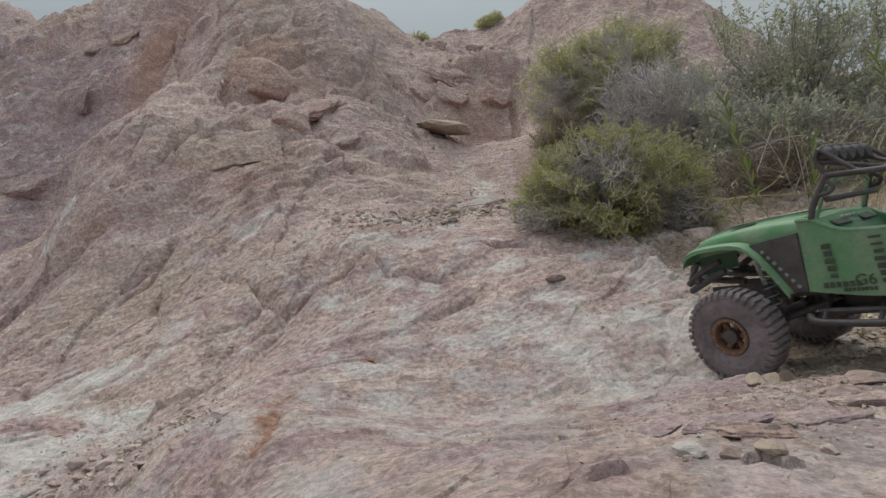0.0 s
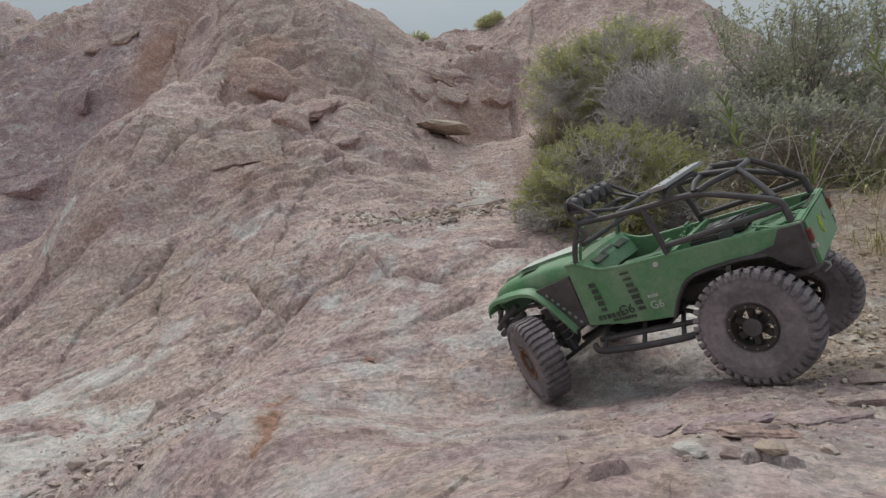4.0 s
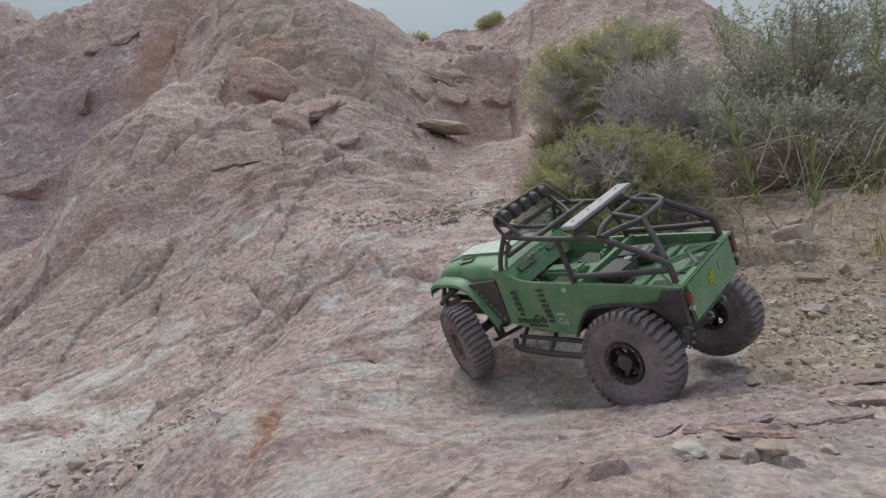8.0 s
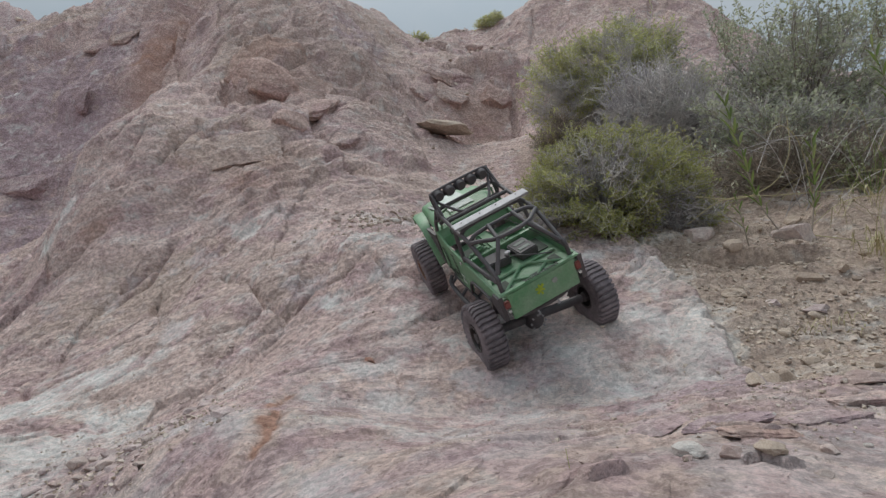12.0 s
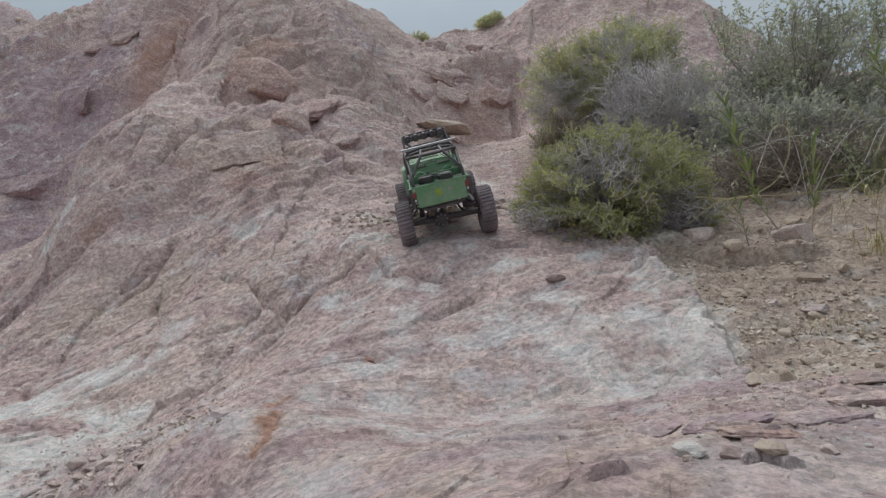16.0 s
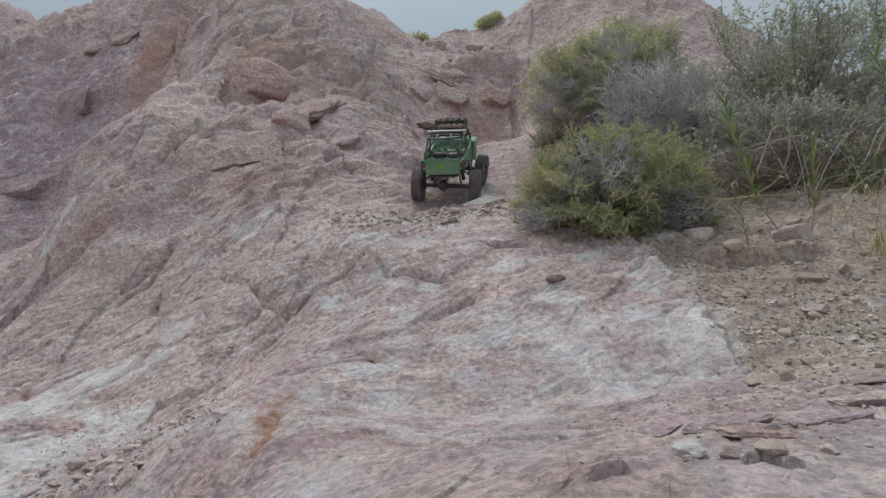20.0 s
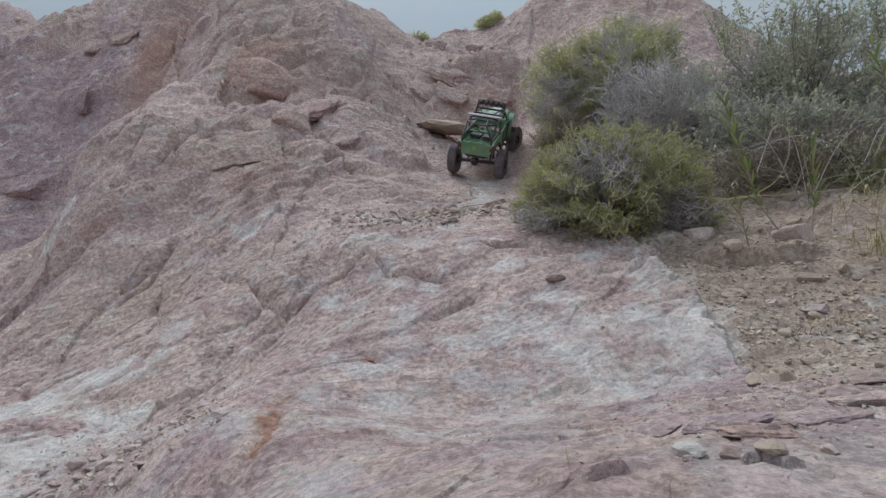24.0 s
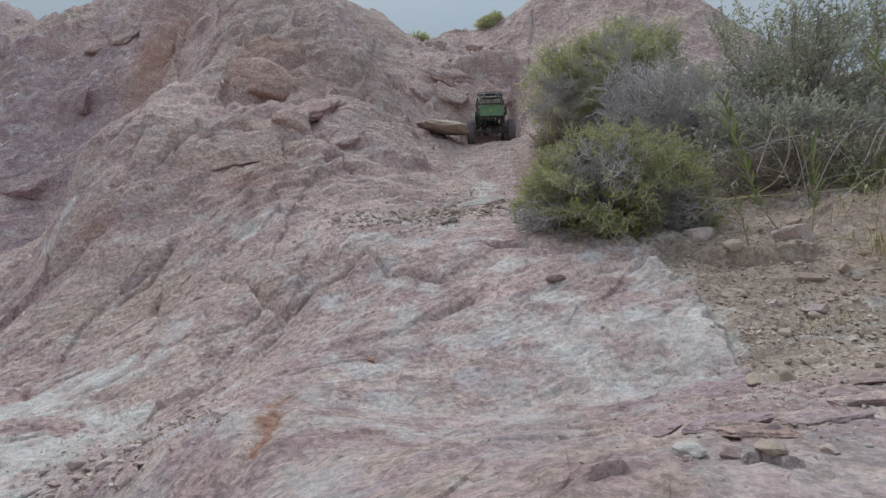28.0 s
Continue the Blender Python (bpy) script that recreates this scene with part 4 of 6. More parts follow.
        box(bm, (0.0785, s * 0.036, 0.096), (0.009, 0.02, 0.01), (0, -14, 0), 0.003)
        part("backrest", bm, GREEN, seat)
        bm = box(bmesh.new(), (0.112, s * 0.036, 0.0757), (0.036, 0.03, 0.002), (0, -6, 0))
        part("seat_pad", bm, DARK_STICKER, seat)
    bm = box(bmesh.new(), (0.063, 0, 0.078), (0.006, 0.134, 0.03))
    part("bulkhead", bm, GREEN, truck)
    bm = box(bmesh.new(), (0.0, 0, 0.0735), (0.122, 0.134, 0.004))
    bed = part("bed_floor", bm, GREEN, truck)
    bm = bmesh.new()
    for s in (1, -1):
        tube(bm, [(-0.055, s * 0.058, 0.078), (-0.005, s * 0.004, 0.079)], 0.0024, 6, 0)
        tube(bm, [(-0.008, s * 0.058, 0.078), (-0.008, 0, 0.078)], 0.0022, 6, 0)
        tube(bm, [(-0.052, s * 0.0, 0.078), (-0.03, s * 0.03, 0.078)], 0.002, 6, 0)
    part("bed_ribs", bm, GREEN, bed)
    for k, (x, y, w, h) in enumerate(((0.03, 0.044, 0.04, 0.026), (0.03, -0.046, 0.044, 0.022), (-0.034, 0.045, 0.03, 0.014), (-0.034, -0.045, 0.03, 0.014), (-0.046, 0, 0.012, 0.04))):
        part("bed_pad", box(bmesh.new(), (x, y, 0.0765), (w, h, 0.002)), DARK_STICKER, bed)
    bm = box(bmesh.new(), (-0.0635, 0, 0.06), (0.005, 0.118, 0.047), (0, 0, 0), 0.0015)
    tail = part("tailgate", bm, GREEN, truck, "green tailgate with a yellow splash sticker")
    part("rim", box(bmesh.new(), (-0.062, 0, 0.0845), (0.009, 0.136, 0.004), (0, 0, 0), 0.0015), GREEN, tail)
    bm = bmesh.new()
    for k in range(14):
        box(bm, (-0.062, -0.033 + 0.0042 * k, 0.0872), (0.0042, 0.003, 0.0008))
    part("marking", bm, DARK_STICKER, tail, "dark letter bars along the rim")
    bm = bmesh.new()
    for a, r, w in ((20, 0.0065, 0.004), (80, 0.006, 0.003), (140, 0.007, 0.004), (205, 0.006, 0.003), (260, 0.0075, 0.0035), (320, 0.0062, 0.004), (0, 0, 0.006)):
        box(bm, (-0.0664, 0.006 + r * 0.8 * math.cos(radians(a)), 0.064 + r * math.sin(radians(a))), (0.0012, w + 0.002, w), (a, 0, 0))
    part("splash_sticker", bm, YELLOW, tail)
    part("round_sticker", disc(bmesh.new(), (-0.0664, -0.02, 0.066), 0.0048, 0.0012), GREY_STICKER, tail)
    # stickers on the doors
    rng = random.Random(5)
    for s in (1, -1):
        y = s * 0.0721
        for x0, z0, n, dz, w in ((0.176, 0.08, 5, 0.0085, 0.0095), (0.128, 0.084, 7, 0.0078, 0.0115)):
            for k in range(n):
                bm = box(bmesh.new(), (x0 - 0.0006 * k, y, z0 - dz * k), (w * rng.uniform(0.75, 1.05), 0.0008, rng.choice((0.0028, 0.0042, 0.0055))))
                part("sticker", bm, DARK_STICKER, truck)
        bm = bmesh.new()
        for k in range(6):
            box(bm, (0.184 - 0.0065 * k, y, 0.036), (0.0045, 0.0008, 0.006))
        for k in range(8):
            box(bm, (0.166 - 0.0042 * k, y, 0.0295), (0.003, 0.0008, 0.0036))
        lettering(bm, "G6", 0.017, (0.155, y, 0.034), s)
        part("event_sticker", bm, DARK_STICKER, truck, "worn dark lettering bars on the door")
        bm = bmesh.new()
        lettering(bm, "G6", 0.014, (0.113, y, 0.033), s)
        for k in range(4):
            box(bm, (0.11 - 0.0034 * k, y, 0.049), (0.0022, 0.0009, 0.0036))
        part("number_sticker", bm, WHITE_STICKER, truck, "pale worn lettering bars on the door")
        part("door_catch", disc(bmesh.new(), (0.086, s * 0.0718, 0.084), 0.003, 0.002, "y"), LENS, truck)


def build_cage():
    """Roll cage of black tube, one mesh a tube."""
    r = 0.0035
    runs = []
    for s in (1, -1):
        y = s * 0.06
        runs += [
            ("windscreen_post", [(0.187, s * 0.067, 0.112), (0.181, s * 0.066, 0.13), (0.165, s * 0.059, 0.159)]),
            ("roof_rail", [(0.165, s * 0.059, 0.159), (0.118, y, 0.153), (0.076, s * 0.0605, 0.149), (0.018, s * 0.06, 0.146), (-0.048, s * 0.058, 0.112), (-0.055, s * 0.059, 0.106), (-0.056, s * 0.06, 0.086)]),
            ("middle_post", [(0.078, s * 0.0605, 0.149), (0.073, s * 0.065, 0.12), (0.07, s * 0.067, 0.09)]),
            ("waist_rail", [(0.072, s * 0.066, 0.1), (0.0, s * 0.063, 0.1), (-0.053, s * 0.06, 0.101)]),
            ("rear_brace", [(-0.021, s * 0.026, 0.149), (-0.036, s * 0.04, 0.132), (-0.05, s * 0.055, 0.112)]),
            ("roof_brace", [(0.018, s * 0.022, 0.158), (-0.02, s * 0.026, 0.149)]),
            ("rack_stay", [(0.165, s * 0.058, 0.161), (0.174, s * 0.058, 0.178), (0.168, s * 0.057, 0.19)]),
            ("rack_brace", [(0.166, s * 0.056, 0.188), (0.135, s * 0.058, 0.157)]),
            ("rack_brace", [(0.17, s * 0.056, 0.176), (0.12, s * 0.03, 0.155), (0.11, s * 0.014, 0.154)]),
            ("mirror_bracket", [(0.168, s * 0.06, 0.154), (0.158, s * 0.061, 0.146), (0.163, s * 0.062, 0.139), (0.176, s * 0.065, 0.138)]),
        ]
    runs += [
        ("windscreen_bar", [(0.165, -0.058, 0.159), (0.165, 0.058, 0.159)]),
        ("rack_bar", [(0.168, -0.057, 0.186), (0.168, -0.052, 0.192), (0.168, 0.052, 0.192), (0.168, 0.057, 0.186)]),
        ("rack_bar", [(0.173, -0.057, 0.176), (0.173, 0.057, 0.176)]),
        ("roof_bar", [(0.05, -0.06, 0.148), (0.05, -0.05, 0.158), (0.05, 0.05, 0.158), (0.05, 0.06, 0.148)]),
        ("roof_bar", [(0.018, -0.06, 0.146), (0.018, -0.044, 0.156), (0.018, 0.044, 0.156), (0.018, 0.06, 0.146)]),
        ("roof_bow", [(0.014, -0.06, 0.146), (0.0, -0.048, 0.149), (-0.021, -0.028, 0.149), (-0.021, 0.028, 0.149), (0.0, 0.048, 0.149), (0.014, 0.06, 0.146)]),
        ("roof_bar", [(0.112, -0.06, 0.153), (0.112, 0.06, 0.153)]),
        ("dash_bar", [(0.168, -0.062, 0.132), (0.168, 0.062, 0.132)]),
    ]
    for name, pts in runs:
        thin = r * (0.72 if "rack" in name or "bracket" in name else 1.0)
        part(name, tube(bmesh.new(), pts, thin, 9, 2), BLACK, truck, smooth_faces=True)
    for k in range(5):
        y = -0.044 + 0.022 * k
        bm = lathe(bmesh.new(), [(0, 0.001), (0, 0.0072), (0.006, 0.0104), (0.014, 0.0112), (0.015, 0.0108), (0.014, 0.001)], 18, False)
        bm.transform(pose(0.158, y, 0.1815, 0, 0, -90))
        lamp = part("roof_lamp", bm, BLACK, truck, smooth_faces=True)
        part("lens", disc(bmesh.new(), (0.1722, y, 0.1815), 0.0098, 0.001), LENS, lamp)
    bm = box(bmesh.new(), (0.05, 0, 0.1645), (0.02, 0.136, 0.0045), (0, -2, 0), 0.0008)
    bar = part("roof_plate", bm, ALLOY, truck, "drilled pale aluminium strip across the roof")
    for y in (-0.05, -0.012, 0.018, 0.052):
        part("hole", disc(bmesh.new(), (0.052, y, 0.167), 0.0013, 0.0012, "z", 8), BLACK, bar)
    # windscreen frame of the body
    bm = tube(bmesh.new(), [(0.184, 0.058, 0.114), (0.166, 0.052, 0.156), (0.166, -0.052, 0.156), (0.184, -0.058, 0.114)], 0.0022, 6, 1)
    part("windscreen_frame", bm, GREEN, truck)
    bm = bmesh.new()
    bm.faces.new([bm.verts.new(c) for c in ((0.184, 0.057, 0.114), (0.1665, 0.051, 0.155), (0.1665, -0.051, 0.155), (0.184, -0.057, 0.114))])
    bmesh.ops.solidify(bm, geom=bm.faces[:], thickness=0.0008)
    pane = part("windscreen_pane", bm, DUSTY_PANE, truck, "dusty clear plastic windscreen")
    pane.visible_shadow = False
    # receiver box, battery and cable in the bed
    part("receiver_box", box(bmesh.new(), (0.034, 0.024, 0.085), (0.034, 0.04, 0.014), (0, 0, -8), 0.002), BLACK, truck)
    servo = part("servo_box", box(bmesh.new(), (0.03, -0.022, 0.084), (0.046, 0.034, 0.014), (0, 0, 4), 0.002), BLACK, truck)
    for k in range(2):
        part("marking", box(bmesh.new(), (0.038 - 0.018 * k, -0.022, 0.0913), (0.008, 0.02, 0.001), (0, 0, 4)), GREY_STICKER, servo)
    part("cable", tube(bmesh.new(), [(0.024, 0.012, 0.092), (0.0, 0.005, 0.098), (-0.02, -0.02, 0.094), (-0.03, -0.045, 0.088)], 0.0011, 6, 2), BLACK, truck)
    part("disc_magnet", disc(bmesh.new(), (0.03, 0.004, 0.0915), 0.005, 0.002, "z"), ALLOY, truck)
    part("aerial", tube(bmesh.new(), [(-0.05, -0.058, 0.1), (-0.03, -0.03, 0.135), (0.0, 0.0, 0.165)], 0.0006, 5, 1), BLACK, truck)


axles = []


def build_chassis():
    for s in (1, -1):
        part("chassis_rail", box(bmesh.new(), (0.15, s * 0.032, 0.03), (0.4, 0.006, 0.02), (0, 0, 0), 0.001), BLACK, truck)
        bm = tube(bmesh.new(), [(0.208, s * 0.072, 0.002), (0.2, s * 0.083, -0.004), (0.14, s * 0.085, -0.006), (0.07, s * 0.083, -0.005), (0.064, s * 0.074, 0.0)], 0.0042, 9, 2)
        slider = part("rock_slider", bm, BLACK, truck, smooth_faces=True)
        bm = tube(bmesh.new(), [(0.2, s * 0.067, 0.006), (0.07, s * 0.067, 0.006)], 0.0034, 8, 0)
        for x in (0.19, 0.135, 0.085):
            tube(bm, [(x, s * 0.084, -0.005), (x + 0.006, s * 0.035, 0.024)], 0.003, 8, 0)
        part("slider_stay", bm, BLACK, slider)
        for x, lean in ((0.252, 0.022), (0.036, -0.022)):
            bm = tube(bmesh.new(), [(x, s * 0.056, -0.004), (x + lean * 0.5, s * 0.052, 0.036)], 0.0066, 10, 0)
            shock = part("shock_absorber", bm, BLACK, truck)
            bm = tube(bmesh.new(), [(x + lean * 0.5, s * 0.052, 0.04), (x + lean * 0.9, s * 0.049, 0.07)], 0.0028, 8, 0)
            part("shaft", bm, ALLOY, shock)
            bm = tube(bmesh.new(), [(x + 0.0073 * math.cos(k * 0.7) + lean * k / 90, s * (0.056 - 0.0001 * k) + 0.0073 * math.sin(k * 0.7), 0.012 + 0.0012 * k) for k in range(44)], 0.0009, 4, 0)
            part("spring", bm, GREY_STICKER, shock)
        for x0, x1 in ((0.28, 0.19), (0.01, 0.11)):
            part("link_rod", tube(bmesh.new(), [(x0, s * 0.05, -0.018), (x1, s * 0.03, 0.016)], 0.003, 8, 0), BLACK, truck)
    for x in (0.0, 0.288):
        bm = tube(bmesh.new(), [(x, -0.082, -0.012), (x, 0.082, -0.012)], 0.0075, 12, 0)
        axle = part("axle", bm, BLACK, truck)
        axles.append(axle)
        bm = bmesh.new()
        bmesh.ops.create_uvsphere(bm, u_segments=16, v_segments=10, radius=0.021, matrix=pose(x, 0.012, -0.012) @ Matrix.Diagonal((1, 0.85, 1, 1)))
        part("differential", bm, BLACK, axle, smooth_faces=True)
        bm = bmesh.new()
        for k in range(8):
            a = math.pi / 4 * k
            disc(bm, (x - (0.0205 if x == 0 else -0.0205), 0.012 + 0.013 * math.cos(a), -0.012 + 0.013 * math.sin(a)), 0.0016, 0.003, "x", 6)
        part("cover_bolts", bm, ALLOY, axle)
    part("gearbox", box(bmesh.new(), (0.155, 0, 0.018), (0.075, 0.046, 0.034), (0, 0, 0), 0.004), BLACK, truck)
    part("skid_plate", plate(bmesh.new(), ((0.21, 0.008), (0.19, -0.004), (0.12, -0.004), (0.1, 0.008), (0.12, 0.0), (0.19, 0.0)), -0.036, 0.036), BLACK, truck)
    for x0, x1 in ((0.268, 0.19), (0.02, 0.12)):
        part("drive_shaft", tube(bmesh.new(), [(x0, 0.006, -0.008), (x1, 0.0, 0.014)], 0.0042, 10, 0), BLACK, truck)
    # front bumper
    bm = bmesh.new()
    tube(bm, [(0.345, -0.06, 0.054), (0.372, -0.046, 0.053), (0.378, 0, 0.053), (0.372, 0.046, 0.053), (0.345, 0.06, 0.054)], 0.005, 9, 2)
    bumper = part("front_bumper", bm, BLACK, truck, smooth_faces=True)
    bm = bmesh.new()
    tube(bm, [(0.374, -0.04, 0.055), (0.37, -0.034, 0.082), (0.37, 0.034, 0.082), (0.374, 0.04, 0.055)], 0.0034, 8, 2)
    for s in (1, -1):
        tube(bm, [(0.37, s * 0.03, 0.053), (0.3, s * 0.032, 0.045)], 0.0045, 8, 0)
        tube(bm, [(0.372, s * 0.046, 0.056), (0.352, s * 0.05, 0.078)], 0.0034, 8, 0)
        tube(bm, [(0.37, s * 0.054, 0.05), (0.345, s * 0.058, 0.066), (0.315, s * 0.058, 0.078)], 0.0048, 8, 1)
        tube(bm, [(0.368, s * 0.054, 0.04), (0.34, s * 0.058, 0.052), (0.31, s * 0.056, 0.064)], 0.0048, 8, 1)
    part("bull_bar", bm, BLACK, bumper)
    bm = tube(bmesh.new(), [(-0.03, -0.05, 0.03), (-0.055, -0.042, 0.028), (-0.055, 0.042, 0.028), (-0.03, 0.05, 0.03)], 0.0045, 9, 2)
    rear = part("rear_bumper", bm, BLACK, truck)
    for s in (1, -1):
        part("tow_loop", tube(bmesh.new(), [(-0.055, s * 0.018, 0.028), (-0.064, s * 0.018, 0.022), (-0.055, s * 0.018, 0.016)], 0.0016, 6, 1), ALLOY, rear)
    part("rear_frame", box(bmesh.new(), (-0.03, 0, 0.034), (0.05, 0.07, 0.018), (0, 0, 0), 0.003), BLACK, truck)


def build_wheel(rim_mat, rim_label):
    """A tyre with paddle lugs on a six-spoke bead-lock rim; y is the axle."""
    hub = part("wheel", disc(bmesh.new(), (0, 0, 0), 0.009, 0.03, "y", 16), BLACK, truck, rim_label)
    w = 0.0188
    prof = [(-w * 0.72, 0.0222), (-w * 0.98, 0.027), (-w * 1.06, 0.041), (-w * 1.0, 0.051), (-w * 0.86, 0.0542), (-w * 0.4, 0.056), (0, 0.0563), (w * 0.4, 0.056), (w * 0.86, 0.0542), (w * 1.0, 0.051), (w * 1.06, 0.041), (w * 0.98, 0.027), (w * 0.72, 0.0222), (0, 0.0215)]
    bm = lathe(bmesh.new(), prof, 64)
    n = 38
    for k in range(n):
        for s in (1, -1):
            a0 = 360 / n * (k + (0.5 if s < 0 else 0))
            # curved bar from the crown over the shoulder
            pts = [(0.0, 0.0592, 0, 6.2), (0.35, 0.0597, 1.4, 6.4), (0.6, 0.0597, 1.2, 6.2), (0.86, 0.059, 3.0, 6.6), (1.04, 0.0562, 3.6, 6.2), (1.08, 0.051, 4.0, 4.6)]
            low = [0.0555, 0.0552, 0.054, 0.052, 0.049, 0.047]
            secs = []
            for (yy, rr, sweep, wide), lo in zip(pts, low):
                ring = []
                for r_, da, dy in ((lo, -wide / 2, -0.12), (rr, -wide / 2 + 0.5, 0), (rr, wide / 2 - 0.5, 0), (lo, wide / 2, -0.12)):
                    a = radians(a0 + s * (sweep - 3) + da)
                    ring.append((r_ * math.cos(a), s * w * (yy + (dy if yy > 0.9 else 0)), r_ * math.sin(a)))
                secs.append(ring)
            loft(bm, secs, False)
    part("tyre", bm, RUBBER, hub, "dusty black rubber tyre with paddle lugs")
    bm = lathe(bmesh.new(), [(-0.015, 0.026), (0.0145, 0.026), (0.0155, 0.0282), (0.0182, 0.0282), (0.0182, 0.0235), (0.0155, 0.0225), (0.004, 0.021), (-0.015, 0.0215)], 48)
    for k in range(6):
        a = math.pi / 3 * k
        m = pose(0, 0, 0, 0, math.degrees(-a), 0)
        tmp = bmesh.new()
        box(tmp, (0.0145, 0.006, 0), (0.017, 0.006, 0.0085), (0, 0, 12), 0.0012)
        tmp.transform(m)
        spoke = bpy.data.meshes.new("spoke")
        tmp.to_mesh(spoke)
        tmp.free()
        bm.from_mesh(spoke)
    disc(bm, (0, 0.007, 0), 0.0088, 0.008, "y", 18)
    part("rim", bm, rim_mat, hub)
    bm = bmesh.new()
    for k in range(12):
        a = math.pi / 6 * k
        disc(bm, (0.0258 * math.cos(a), 0.0188, 0.0258 * math.sin(a)), 0.0009, 0.0014, "y", 6)
    for k in range(6):
        a = math.pi / 3 * (k + 0.5)
        disc(bm, (0.0165 * math.cos(a), 0.006, 0.0165 * math.sin(a)), 0.0013, 0.003, "y", 6)
    disc(bm, (0, 0.012, 0), 0.0026, 0.004, "y", 6)
    part("bolts", bm, BOLT, hub)
    for o in hub.children:
        k = RADIUS / 0.0597 if o.name.startswith("tyre") else 0.83
        o.data.transform(Matrix.Diagonal((k, 0.92, k, 1)))
    return hub


build_body()
build_cage()
build_chassis()
WHEEL_AT = ((0.288, 0.096, -0.012), (0.288, -0.096, -0.012), (0.0, 0.1, -0.012), (0.0, -0.1, -0.012))
wheels = []
first = build_wheel(RUSTY, "front wheel with a rust-brown dusty rim")
second = build_wheel(RIM, "wheel with a black bead-lock rim")
for k, at in enumerate(WHEEL_AT):
    w = first if k == 0 else second if k == 2 else None
    if w is None:
        w = copy_thing(second, pose(0, 0, 0))
    w.location = at
    wheels.append(w)


# ---------------- stones ----------------
def hull(seed, flat, points=18):
    """A broken, angular stone about one unit across, resting on z = 0."""
    r = random.Random(seed)
    bm = bmesh.new()
    for _ in range(points):
        v = Vector((r.gauss(0, 1), r.gauss(0, 1), r.gauss(0, 1))).normalized() * r.uniform(0.75, 1.0)
        bm.verts.new((v.x * 0.5, v.y * 0.5 * r.uniform(0.75, 1), v.z * 0.5 * flat))
    made = bmesh.ops.convex_hull(bm, input=bm.verts)
    bmesh.ops.delete(bm, geom=[g for g in made["geom_interior"] if isinstance(g, bmesh.types.BMVert)], context="VERTS")
    return bm


def stone_mesh(seed, flat, size, cuts=3):
    """A lumpy stone with broken faces and worn edges."""
    r = random.Random(seed)
    bm = bmesh.new()
    bmesh.ops.create_icosphere(bm, subdivisions=cuts, radius=0.5)
    planes = [(Vector((r.gauss(0, 1), r.gauss(0, 1), r.gauss(0, 0.8))).normalized(), r.uniform(0.27, 0.42)) for _ in range(12)]
    narrow = r.uniform(0.65, 0.95)
    for v in bm.verts:
        for n, d in planes:
            over = v.co.dot(n) - d
            if over > 0:
                v.co -= n * over * 0.92
        v.co *= 1 + 0.16 * noise.noise(v.co * 4 + Vector((seed, 2, 5))) + 0.07 * noise.noise(v.co * 11 + Vector((seed, 7, 1)))
        v.co = Vector((v.co.x * 1.2, v.co.y * narrow * 1.2, v.co.z * flat * 1.2))
    bmesh.ops.scale(bm, vec=(size, size, size), verts=bm.verts)
    me = bpy.data.meshes.new("stone")
    bm.to_mesh(me)
    bm.free()
    return me


def stone(seed, x, y, size, flat, mat, label, sink=0.2, turn=0, tilt=(0, 0), name="stone", group="", lift=0.0):
    me = stone_mesh(seed, flat, 0.88)
    me.materials.append(mat)
    ob = new(name, me)
    ob.matrix_world = pose(x, y, ground_at(x, y) + size * flat * (0.34 - sink) + lift, tilt[0], tilt[1], turn) @ Matrix.Scale(size, 4)
    return tagged(ob, label, "rock", group)


